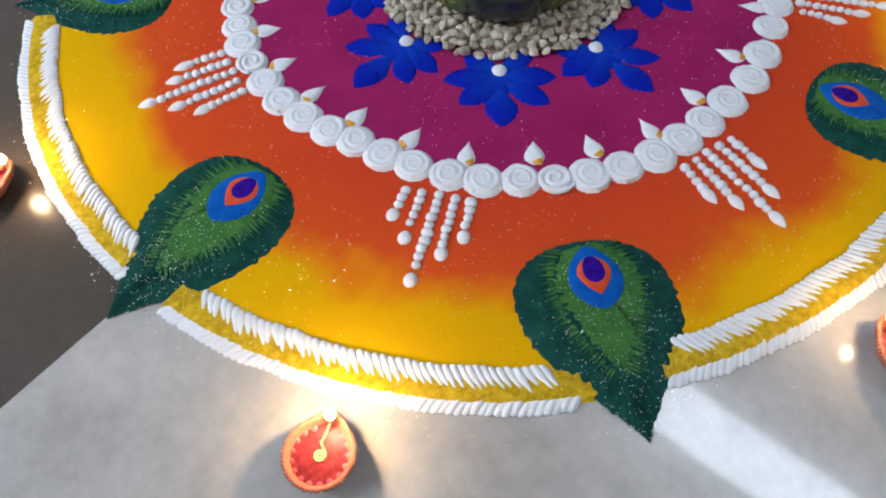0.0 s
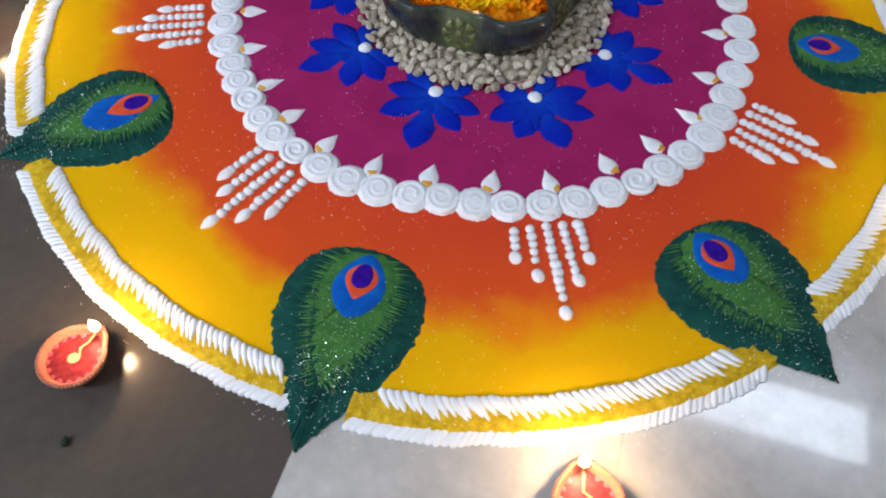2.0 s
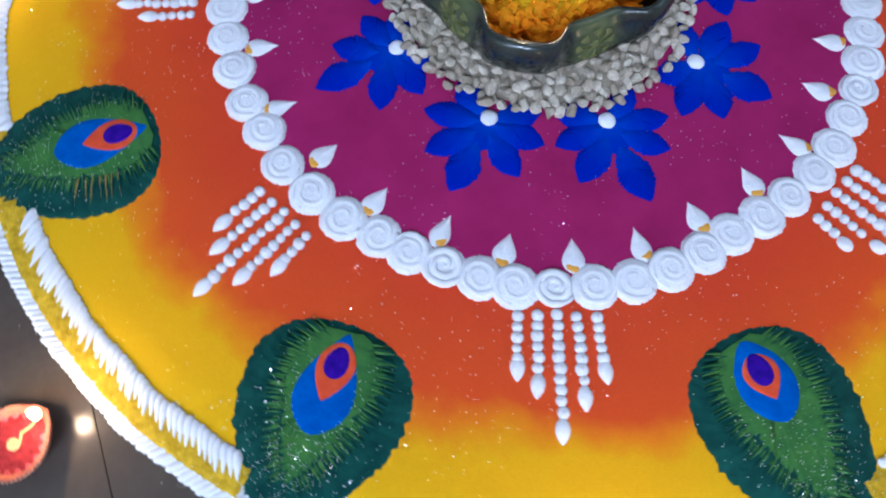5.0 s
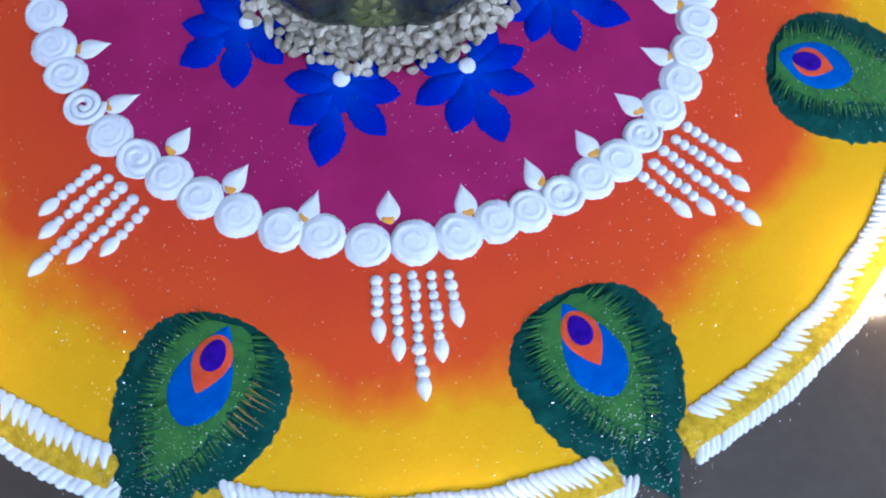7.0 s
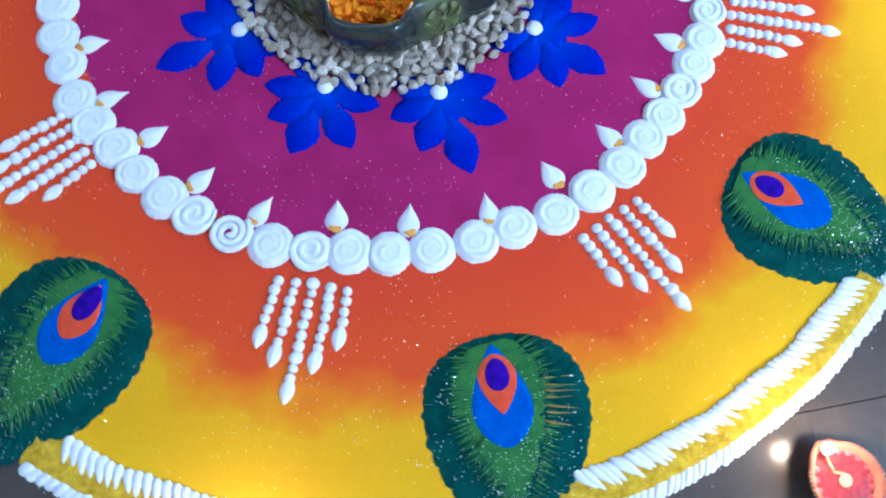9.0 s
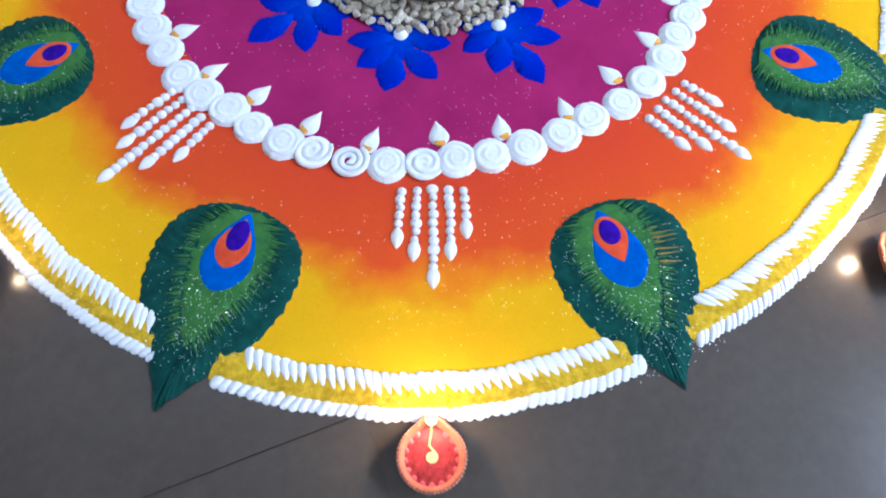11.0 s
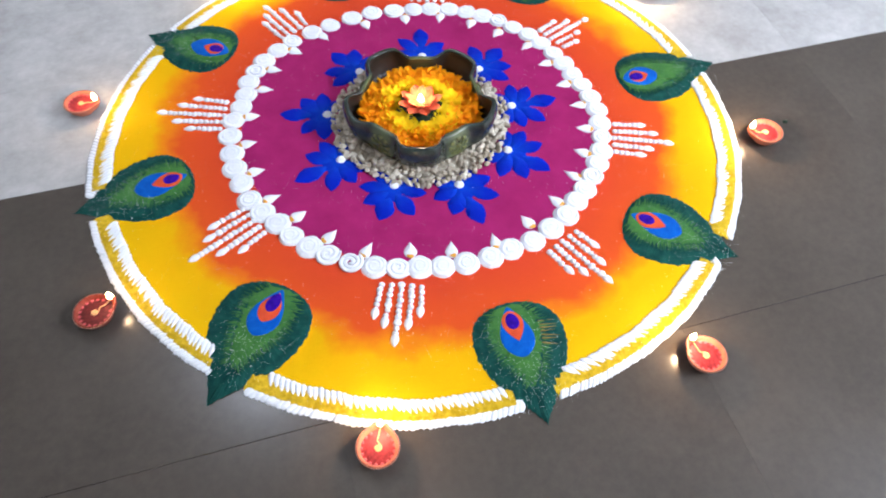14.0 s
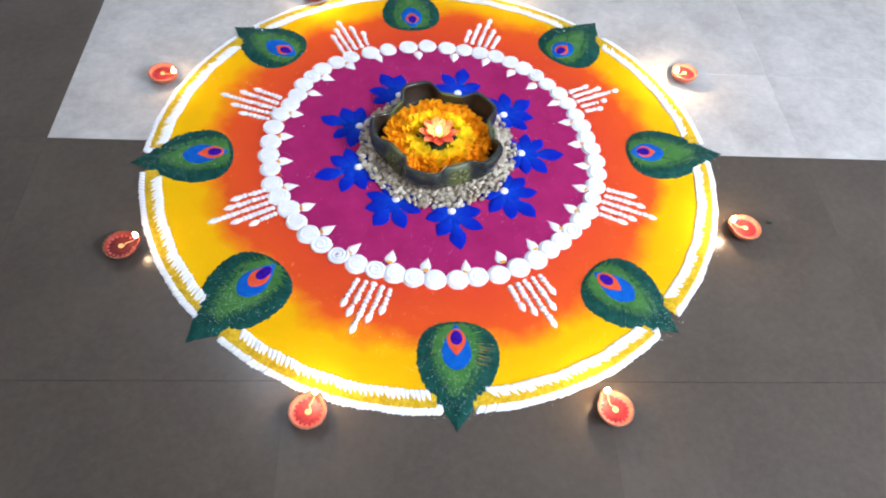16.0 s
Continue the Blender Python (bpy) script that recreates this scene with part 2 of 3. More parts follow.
def tube(points, radii, sides=6):
    """A cord along the points, closed at both ends."""
    verts, faces = [], []
    pts = [Vector(p) for p in points]
    for i, p in enumerate(pts):
        d = (pts[min(i + 1, len(pts) - 1)] - pts[max(i - 1, 0)]).normalized()
        side = d.cross(Vector((0, 0, 1)))
        side = side.normalized() if side.length > 1e-4 else Vector((1, 0, 0))
        up = side.cross(d)
        for k in range(sides):
            a = 2 * math.pi * k / sides
            verts.append(p + radii[i] * (math.cos(a) * side + math.sin(a) * up))
    for i in range(len(pts) - 1):
        for k in range(sides):
            j = (k + 1) % sides
            faces.append((i * sides + k, i * sides + j, (i + 1) * sides + j, (i + 1) * sides + k))
    faces.append(tuple(range(sides))[::-1])
    faces.append(tuple(range((len(pts) - 1) * sides, len(pts) * sides)))
    return verts, faces


def spun(profile, n=32):
    """A solid of revolution from (radius, height) pairs."""
    verts, faces = [], []
    for r, z in profile:
        for i in range(n):
            a = 2 * math.pi * i / n
            verts.append((r * math.cos(a), r * math.sin(a), z))
    for k in range(len(profile) - 1):
        for i in range(n):
            j = (i + 1) % n
            faces.append((k * n + i, k * n + j, (k + 1) * n + j, (k + 1) * n + i))
    return verts, faces


def box(x0, y0, z0, x1, y1, z1, bevel=0.0):
    bm = bmesh.new()
    bmesh.ops.create_cube(bm, size=1)
    for v in bm.verts:
        v.co = Vector((x0 + (v.co.x + 0.5) * (x1 - x0), y0 + (v.co.y + 0.5) * (y1 - y0), z0 + (v.co.z + 0.5) * (z1 - z0)))
    if bevel:
        bmesh.ops.bevel(bm, geom=bm.edges[:], offset=bevel, segments=1, affect="EDGES")
    verts, faces = [v.co.copy() for v in bm.verts], None
    bm.verts.index_update()
    faces = [tuple(v.index for v in f.verts) for f in bm.faces]
    bm.free()
    return verts, faces


def joined(pieces):
    verts, faces = [], []
    for v, f in pieces:
        base = len(verts)
        verts += list(v)
        faces += [tuple(base + i for i in face) for face in f]
    return verts, faces


def moved(piece, m):
    return [m @ Vector(v) for v in piece[0]], piece[1]


def polar(r, degrees):
    return r * math.cos(radians(degrees)), r * math.sin(radians(degrees))


def structure(name, piece, mat, label):
    return tagged(new(name, mesh_of(name, piece[0], piece[1], mat, smooth=False)), label, name.split("_")[0], kind="structure")


# ---- the room ----
HALF, CEILING = 2.7, 2.75
floor = structure("floor", box(-HALF, -HALF, -0.10, HALF, HALF, -0.004), GROUT, "tiled floor of dark grey and pale polished tiles")
structure("ceiling", box(-HALF, -HALF, CEILING, HALF, HALF, CEILING + 0.1), CEIL, "plain white painted ceiling")
structure("wall_north", box(-HALF - 0.15, HALF, -0.1, HALF + 0.15, HALF + 0.15, CEILING + 0.1), WALL, "plain off-white painted wall")
structure("wall_south", box(-HALF - 0.15, -HALF - 0.15, -0.1, HALF + 0.15, -HALF, CEILING + 0.1), WALL, "plain off-white painted wall")
structure("wall_east", box(HALF, -HALF, -0.1, HALF + 0.15, HALF, CEILING + 0.1), WALL, "plain off-white painted wall")
structure("wall_west", box(-HALF - 0.15, -HALF, -0.1, -HALF, HALF, CEILING + 0.1), WALL, "plain off-white painted wall")
# Not seen: added so the lamp's reflection in the tiles ends sharply.
structure("beam", box(-1.05, -HALF, 2.31, -0.80, HALF, CEILING), WALL, "unseen ceiling beam added to cut off the lamp reflection")

# The second fixture is invented to carry the added fill.
for x, y, z, label in ((*LAMP, "white batten light under the ceiling beside a beam"), (*FILL_LAMP, "white batten light hung under the ceiling")):
    light = thing("batten_and_fill_light", label, "lamp", "ceiling batten lights", pose(x, y, z))
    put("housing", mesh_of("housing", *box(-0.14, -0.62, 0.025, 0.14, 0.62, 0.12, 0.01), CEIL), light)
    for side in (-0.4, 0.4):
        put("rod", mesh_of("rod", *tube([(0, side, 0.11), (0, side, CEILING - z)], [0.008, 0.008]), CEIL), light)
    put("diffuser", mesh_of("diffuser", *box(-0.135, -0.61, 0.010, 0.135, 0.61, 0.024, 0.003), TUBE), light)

# ---- the drawing's ground ----
NOISE = [random.uniform(-1, 1) for _ in range(64)]


def rim(deg):
    """The outer radius of the hand-drawn rim; it is flatter on the north-east side."""
    return float(np.interp((deg + 180) % 360 - 180, [-180, -150, -108, -90, -60, -45, -22, -5, 8, 20, 34, 44, 52, 68, 80, 100, 120, 150, 180],
                           [0.674, 0.677, 0.675, 0.666, 0.668, 0.664, 0.665, 0.661, 0.660, 0.655, 0.650, 0.643, 0.635, 0.630, 0.629, 0.630, 0.638, 0.656, 0.673]))


def rim_inner(deg):
    return rim(deg) - 0.051


ground = thing("rangoli", "round powder drawing with magenta middle and orange-yellow ring", "rangoli")
outline = [polar(rim(d) - 0.014, d) for d in range(0, 360, 3)]
put("colour_ring", mesh_of("colour_ring", *mound(outline, 0.0022, rings=(0.3, 0.55, 0.7, 0.8, 0.9, 0.97, 1.0), power=30), FIELD), ground,
    label="red-orange powder shading to bright yellow outside")
outline = [polar(0.380, d) for d in range(0, 360, 3)]
put("middle_disc", mesh_of("middle_disc", *mound(outline, 0.0012, z=0.0022, power=20), PURPLE), ground, pose(0, 0, 0), "deep magenta powder disc")

# ---- border of white strokes on yellow ----
def stroke(length, width, height):
    """A dab of white powder: round and thick at one end, drawn out thin at the other."""
    rows = ((0.0, 0.34, 0.25), (0.04, 0.72, 0.65), (0.12, 1.0, 0.95), (0.26, 1.12, 1.0), (0.40, 1.0, 0.92), (0.55, 0.68, 0.7), (0.75, 0.36, 0.42), (1.0, 0.08, 0.12))
    verts, faces = [], []
    for i, (u, wide, high) in enumerate(rows):
        w, h, x = width * wide, height * high, length * u
        for y, z in ((-w / 2, -0.0004), (-w / 3, h * 0.78), (0, h), (w / 3, h * 0.78), (w / 2, -0.0004)):
            verts.append((x, y, z))
    for i in range(len(rows) - 1):
        for k in range(4):
            a = i * 5 + k
            faces.append((a, a + 1, a + 6, a + 5))
    faces.append((0, 1, 2, 3, 4))
    return verts, faces


STROKES = [mesh_of("stroke", *stroke(0.0220 + 0.0010 * k, 0.0100 + 0.0005 * (k % 3), 0.0036 + 0.0005 * (k % 2)), WHITE) for k in range(5)]
FEATHER_AT = [0.2, -46.5, -88.6, -133.4, -174.6, 141.0, 96.5, 47.2]
for i, a in enumerate(FEATHER_AT):
    b = FEATHER_AT[(i + 1) % 8]
    span = (a - b) % 360
    seg = thing("border_segment", "curved border of white powder strokes over yellow powder", "border", "border segments round the drawing")
    steps = 26
    verts, faces = [], []
    for k in range(steps + 1):
        d = a - 3.0 - (span - 6.0) * k / steps
        for r, z in ((rim_inner(d) + 0.006, 0.0), (rim_inner(d) + 0.012, 0.0042), (rim(d) - 0.014, 0.0042), (rim(d) - 0.007, 0.0)):
            x, y = polar(r, d)
            verts.append((x, y, z))
    for k in range(steps):
        for q in range(3):
            c = k * 4 + q
            faces.append((c, c + 1, c + 5, c + 4))
    put("yellow_band", mesh_of("yellow_band", verts, faces, BAND), seg, label="yellow powder band")
    pitch = (0.0070, 0.0070, 0.0094, 0.0086, 0.0078, 0.0072, 0.0072, 0.0078)[i]
    slim = pitch / 0.0086
    long = (1.12, 1.16, 1.02, 1.10, 1.16, 1.16, 1.16, 1.14)[i]
    for inner in (True, False):
        gap = 5.0 if inner else 2.9
        d = a - gap - (2.8 if i == 7 else 0)
        while d > a - span + gap:
            wob = 0.0009 * math.sin(d * 0.7) + random.uniform(-0.0010, 0.0010)
            r = rim_inner(d) + 0.002 + wob if inner else rim(d) + wob
            lean = random.uniform(-4, 4)
            turn = d + ((26 if inner else 180 - 32) if 1 < i < 5 else (36 if inner else 180 - 36)) + lean
            x, y = polar(r, d)
            s = random.uniform(0.95, 1.05)
            put("stroke", random.choice(STROKES), seg, pose(x, y, 0.0026 if inner else 0.0004, 0, 0, turn) @ Matrix.Diagonal((s * long * (1.34 if inner else 1.55), s * slim * random.uniform(0.9, 1.12), s, 1)))
            d -= math.degrees(pitch / r) * random.uniform(0.9, 1.1)

# ---- white spiral rosettes ----
def rosette_meshes(seed, gap=False):
    """A heap of white powder with a coil squeezed out over it; with a gap, the coil stands higher over a thin heap."""
    rnd = random.Random(seed)
    uneven = [rnd.uniform(-0.035, 0.035) for _ in range(12)]
    base = [polar((0.0215 if gap else 0.0243) * (1 + uneven[k // 6 % 12] * 0.6 + rnd.uniform(-0.026, 0.026)), k * 5) for k in range(72)]
    turns = rnd.uniform(2.0, 2.6)
    pts = []
    n = 48
    wide = rnd.uniform(0.95, 1.06)
    for k in range(n):
        u = k / (n - 1)
        r = (0.0015 + (0.0198 if gap else 0.0190) * u ** 0.85) * rnd.uniform(0.975, 1.025)
        x, y = polar(r, 360 * turns * u)
        pts.append((x * wide, y / wide, 0.0032 + 0.0008 * (1 - u)))
    thick = 0.0041 if gap else 0.0042
    radii = [(0.0024 + (thick - 0.0024) * min(1, k / 10)) * (1 if k < n - 3 else 0.55) * rnd.uniform(0.92, 1.08) for k in range(n)]
    return (mesh_of("base", *mound(base, 0.0050 if gap else 0.0069, power=6), WHITE), mesh_of("spiral", *tube(pts, radii), WHITE))


def open_rosette():
    """One loosely drawn coil through which the magenta shows."""
    base = [polar(0.0230, k * 15) for k in range(24)]
    pts = [(*polar(0.002 + 0.0205 * (k / 47) ** 0.9, 880 * k / 47), 0.0030) for k in range(48)]
    return mesh_of("base", *mound(base, 0.0020, power=8), PURPLE), mesh_of("spiral", *tube(pts, [0.0041] * 48), WHITE)


ROSETTES = [rosette_meshes(k, k == 3) for k in range(8)]
# the hand-set ring of rosettes: turn round the middle and distance from it, by quarters
RING_ANGLES = [-174.3, -168.1, -161.3, -155.3, -149.3, -143.3, -136.9, -131.1, -124.4, -117.7, -111.2, -105.4, -99.1, -92.4, -85.2, -78.8, -71.7, -64.6,
               -57.8, -51.4, -45.9, -40.1, -34.3, -28.9, -23.0, -16.9, -10.8, -4.7, 1.5, 7.1, 13.4, 19.5, 26.2, 32.4, 38.9, 45.3, 51.3, 57.7,
               64.4, 71.0, 77.6, 84.9, 93.1, 101.0, 109.7, 117.1, 125.0, 131.3, 138.0, 143.4, 148.7, 154.5, 160.1, 166.0, 172.6, 179.7]
RING_RADII = [0.394, 0.392, 0.395, 0.390, 0.384, 0.387, 0.387, 0.385, 0.385, 0.382, 0.378, 0.374, 0.375, 0.375, 0.375, 0.373, 0.379, 0.378,
              0.378, 0.374, 0.376, 0.376, 0.378, 0.381, 0.379, 0.379, 0.379, 0.376, 0.371, 0.366, 0.368, 0.370, 0.372, 0.374, 0.372, 0.373,
              0.374, 0.374, 0.374, 0.369, 0.366, 0.365, 0.369, 0.368, 0.369, 0.374, 0.382, 0.387, 0.392, 0.390, 0.390, 0.381, 0.381, 0.390, 0.394, 0.392]
for k, (d, r) in enumerate(zip(RING_ANGLES, RING_RADII)):
    x, y = polar(r, d)
    drawn_loose = d == -124.4
    base, spiral = open_rosette() if drawn_loose else ROSETTES[(k * 5 + k // 8) % 8]
    s = 1 + 0.05 * NOISE[(k * 7) % 64]
    e = thing("spiral_rosette", "loosely coiled white powder rosette showing magenta" if drawn_loose else "white powder rosette coiled into a spiral",
              "rosette", "ring of spiral rosettes", pose(x, y, 0.0028, 0, 0, d + 140 * NOISE[(k * 3) % 64]) @ Matrix.Diagonal((s, s, 0.82, 1)))
    put("base", base, e)
    put("spiral", spiral, e)

# ---- small candle flames inside the ring ----
def drop_outline(length, width, n=28, belly=0.62, blunt=0.6, sharp=0.9):
    """A drop along +x: pointed at 0, widest at belly, round at the far end."""
    power = math.log(0.5) / math.log(belly)
    half = []
    for k in range(n // 2 + 1):
        v = (1 - math.cos(math.pi * k / (n // 2))) / 2
        w = max(0.0, math.sin(math.pi * v ** power)) if 0 < v < 1 else 0.0
        half.append((length * v, width / 2 * w ** (blunt if v > belly else sharp)))
    return half + [(x, -w) for x, w in half[-2:0:-1]]


FLAMELETS = [mesh_of("white_drop", *mound(drop_outline(L, w, belly=0.66, sharp=q), 0.0042, (0.026, 0), z=0.0), WHITE)
             for L, w, q in ((0.040, 0.0245, 0.72), (0.042, 0.0225, 0.8), (0.038, 0.0255, 0.66))]
DAB = mesh_of("yellow_dab", *mound([(0.0322 + 0.0066 * math.cos(a) * (1 + 0.18 * math.sin(3 * a)), 0.0078 * math.sin(a) * (1 + 0.15 * math.cos(2 * a))) for a in np.linspace(0, 2 * math.pi, 19)[:-1]],
                                   0.0012, (0.0335, 0), rings=(0.5, 0.85, 1.0), z=0.0024), SAFFRON)
# turn round the middle, distance of the base, lean of the flame
CANDLES_SOUTH = [(-171.0, 0.370, -7), (-158.6, 0.371, -10), (-147.3, 0.360, -8), (-134.3, 0.362, -9), (-121.9, 0.363, -12), (-108.1, 0.351, 7), (-95.9, 0.353, -8),
                 (-81.9, 0.358, -8), (-68.5, 0.353, 0), (-55.4, 0.356, -3), (-42.6, 0.353, -6), (-31.4, 0.358, -7), (-19.7, 0.359, -1), (-8.0, 0.355, 0)]
CANDLES_NORTH = [(3.5, 0.348, -3), (16.1, 0.346, -13), (28.7, 0.351, 2), (42.0, 0.347, -3), (54.2, 0.348, 2), (67.0, 0.350, 0), (81.2, 0.343, 1), (97.6, 0.345, 0),
                 (115.4, 0.357, 3), (128.5, 0.367, 6), (140.8, 0.370, 15), (151.0, 0.359, 10), (164.7, 0.368, 11), (176.9, 0.372, 5)]
for k, (d, r, lean) in enumerate(CANDLES_SOUTH + CANDLES_NORTH):
    m = pose(*polar(r, d), 0.0030, 0, 0, d + lean) @ pose(-0.034, 0, 0)
    e = thing("candle_motif", "small white and saffron powder candle flame", "motif", "candle motifs inside the ring", m)
    put("white_drop", FLAMELETS[k % 3], e)
    put("yellow_dab", DAB, e, pose(0, 0.0032 * NOISE[k % 64], 0), label="saffron yellow dab")

# ---- bead tassels ----
def bead(r):
    v, f = spun([(0.0005, r * 0.8), (r * 0.55, r * 0.68), (r * 0.9, r * 0.35), (r, 0.0), (r * 0.9, -0.0006)], 10)
    return v, f


BEADS = [mesh_of("bead", *bead(0.0057 + 0.0004 * k), WHITE) for k in range(3)]
TIP = mesh_of("tip_drop", *mound([(0.026 - x, y) for x, y in drop_outline(0.027, 0.0152, 24, 0.54, 0.6, 0.68)], 0.0048, (0.010, 0)), WHITE)
ROUND_TIP = mesh_of("tip_drop", *mound([(0.016 + 0.0095 * math.cos(a), 0.0078 * math.sin(a)) for a in np.linspace(0, 2 * math.pi, 19)[:-1]], 0.0050, (0.016, 0)), WHITE)
# turn of the middle string at its top, its slant to the tip, radius of the tops and of the five tips
TASSELS = [(25.5, -0.4, 0.402, (0.451, 0.476, 0.525, 0.487, 0.462)), (-22.7, 0.2, 0.407, (0.475, 0.490, 0.531, 0.501, 0.477)),
           (-65.3, 0.2, 0.412, (0.478, 0.496, 0.535, 0.501, 0.470)), (-109.8, -0.2, 0.412, (0.487, 0.502, 0.534, 0.502, 0.477)),
           (-154.5, 0.3, 0.412, (0.491, 0.510, 0.552, 0.509, 0.477)), (163.9, -0.7, 0.412, (0.489, 0.516, 0.554, 0.518, 0.489)),
           (121.0, -1.4, 0.406, (0.467, 0.499, 0.533, 0.508, 0.489)), (72.6, -0.4, 0.400, (0.461, 0.483, 0.524, 0.494, 0.459))]
for k, (d, slant, top, tips) in enumerate(TASSELS):
    e = thing("bead_tassel", "five strings of white powder beads with " + ("round" if k == 0 else "pointed") + " ends", "tassel", "bead tassels round the ring")
    spread = 2.7 if k in (0, 1, 5, 7) else 2.5
    for q, end in enumerate(tips):
        start = d + (q - 2) * spread
        finish = d + slant + (q - 2) * spread * 0.96
        r = top + 0.002 * abs(q - 2)
        last = end - 0.021
        while r < last:
            a = start + (finish - start) * (r - top) / (end - top)
            x, y = polar(r, a + random.uniform(-0.10, 0.10))
            s = random.uniform(0.88, 1.12)
            put("bead", random.choice(BEADS), e, pose(x, y, 0.0022, 0, 0, random.uniform(0, 360)) @ Matrix.Diagonal((s, s * random.uniform(0.9, 1.1), 1, 1)))
            r += random.uniform(0.0098, 0.0112)
        x, y = polar(end - 0.025, start + (finish - start) * 0.85)
        put("tip_drop", ROUND_TIP if k == 0 else TIP, e, pose(x, y, 0.0022, 0, 0, finish + random.uniform(-5, 5)))

# ---- peacock feathers ----
PROFILE = [(0, 0), (0.008, 0.24), (0.03, 0.48), (0.07, 0.70), (0.13, 0.87), (0.21, 0.97), (0.30, 1.0), (0.42, 0.97), (0.55, 0.85), (0.67, 0.66),
           (0.78, 0.43), (0.87, 0.24), (0.94, 0.10), (1, 0.0)]


def feather_outline(length, half, rnd, serrate):
    us, ws = [p[0] for p in PROFILE], [p[1] for p in PROFILE]
    side = []
    n = 76
    for k in range(n + 1):
        u = (1 - math.cos(math.pi * k / n)) / 2
        side.append((u * length, half * float(np.interp(u, us, ws))))
    pts = side + [(x, -w) for x, w in side[-2:0:-1]]
    out = []
    for k, (x, y) in enumerate(pts):
        u = x / length
        s = serrate * min(1, max(0, (u - 0.12) * 3)) * (0.5 + abs(math.sin(k * 0.95))) * rnd.uniform(0.3, 1.3)
        c = 0.36 * length
        d = math.hypot(x - c, y) or 1
        out.append((x + s * 0.7 + (x - c) / d * s * 0.2, y * (1 + s / max(0.01, d)) + rnd.uniform(-0.0011, 0.0011)))
    return out


BLADE = mesh_of("barb", *stroke(1.0, 0.16, 0.03), BARB)
BLADE_DARK = mesh_of("barb", *stroke(1.0, 0.18, 0.03), GREEN)
BLADE_TAN = mesh_of("barb", *stroke(1.0, 0.14, 0.03), TAN)
# pupil x, y; tip x, y; half width; length of the blue eye; how far the eye is pointed; how far the broad end leans aside
FEATHERS = [(0.496, -0.003, 0.694, 0.003, 0.080, 0.080, 0.5, -0.002), (0.343, -0.373, 0.474, -0.492, 0.083, 0.098, 1.0, 0.0),
            (0.023, -0.512, 0.019, -0.696, 0.081, 0.097, 1.0, 0.004), (-0.362, -0.368, -0.490, -0.522, 0.085, 0.096, 1.0, -0.003),
            (-0.511, -0.040, -0.692, -0.072, 0.081, 0.100, 0.9, 0.0), (-0.389, 0.323, -0.533, 0.419, 0.080, 0.090, 0.7, 0.0),
            (-0.060, 0.472, -0.078, 0.650, 0.080, 0.085, 0.5, 0.0), (0.341, 0.363, 0.459, 0.500, 0.085, 0.074, 0.5, -0.006)]
for k, (px, py, tx, ty, half, eye, sharp, aside) in enumerate(FEATHERS):
    rnd = random.Random(100 + k)
    axis = Vector((tx - px, ty - py, 0))
    to_tip = axis.length
    turn = math.degrees(math.atan2(axis.y, axis.x))
    back = 0.042
    head = Vector((px, py, 0)) - axis.normalized() * back
    length = to_tip + back
    e = thing("peacock_feather", "green powder peacock feather with a blue and orange eye", "feather", "peacock feathers round the drawing",
              pose(head.x, head.y, 0.0022, 0, 0, turn))
    out = [(x, y + aside * min(1.0, 1.3 * (1 - x / length))) for x, y in feather_outline(length, half, rnd, 0.0022)]
    put("vane", mesh_of("vane", *mound(out, 0.0050, (0.40 * length, 0), rings=(0.2, 0.4, 0.55, 0.7, 0.82, 0.92, 1.0), ridge=0.0008, power=5), GREEN), e,
        label="dark green powder vane")
    mid = 0.016 + eye * 0.58
    reach = length * 0.74
    edge = lambda x: 0.047 * math.sin(math.pi * max(0.0, min(1.0, (x - 0.006) / (reach - 0.006))) ** 0.62) ** 0.8
    side = [0.008 + (reach - 0.008) * q / 34 for q in range(35)]
    inner = [(x, edge(x) * rnd.uniform(0.84, 1.04)) for x in side] + [(x, -edge(x) * rnd.uniform(0.84, 1.04)) for x in side[-2:0:-1]]
    inner_vane = put("inner_vane", mesh_of("inner_vane", *mound(inner, 0.0012, (mid, 0), z=0.0046, ridge=0.0003, power=6), LEAF), e, label="lighter green powder")
    for flank in (1, -1):
        for q in range(44):
            u = (q + rnd.uniform(-0.3, 0.3)) / 43
            x = 0.014 + (reach - 0.022) * max(0, u)
            w = edge(x)
            slant = 108 - 62 * max(0, u) ** 0.8 + rnd.uniform(-5, 5)
            size = rnd.uniform(0.016, 0.023) * (1 - 0.25 * u)
            tan = k == 2 and flank == 1 and 9 < q < 25 and q % 2
            put("barb", BLADE_TAN if tan else BLADE, inner_vane,
                pose(x, flank * w * 0.86 + aside * 0.5, 0.0050, 0, 0, flank * slant) @ Matrix.Diagonal((size * (1.7 if tan else 1), 0.017 * rnd.uniform(0.7, 1.3), 0.034, 1)))
            if q % 2:
                far = Vector((x, flank * w)) + Vector((math.cos(radians(slant)), flank * math.sin(radians(slant)))) * 0.013
                put("barb", BLADE_DARK, inner_vane, pose(far.x, far.y + aside * 0.5, 0.0053, 0, 0, flank * slant + 180)
                    @ Matrix.Diagonal((rnd.uniform(0.018, 0.028), 0.015 * rnd.uniform(0.7, 1.3), 0.024, 1)))
    belly = 0.62 if sharp > 0.8 else 0.54
    blue = [(0.012 + x, y) for x, y in drop_outline(eye + 0.003, 0.059, 40, belly, 0.58, 0.56)]
    blue_eye = put("blue_eye", mesh_of("blue_eye", *mound(blue, 0.0014, (0.010 + eye * 0.58, 0), z=0.0058, power=8), EYEBLUE), e, label="bright blue powder eye")
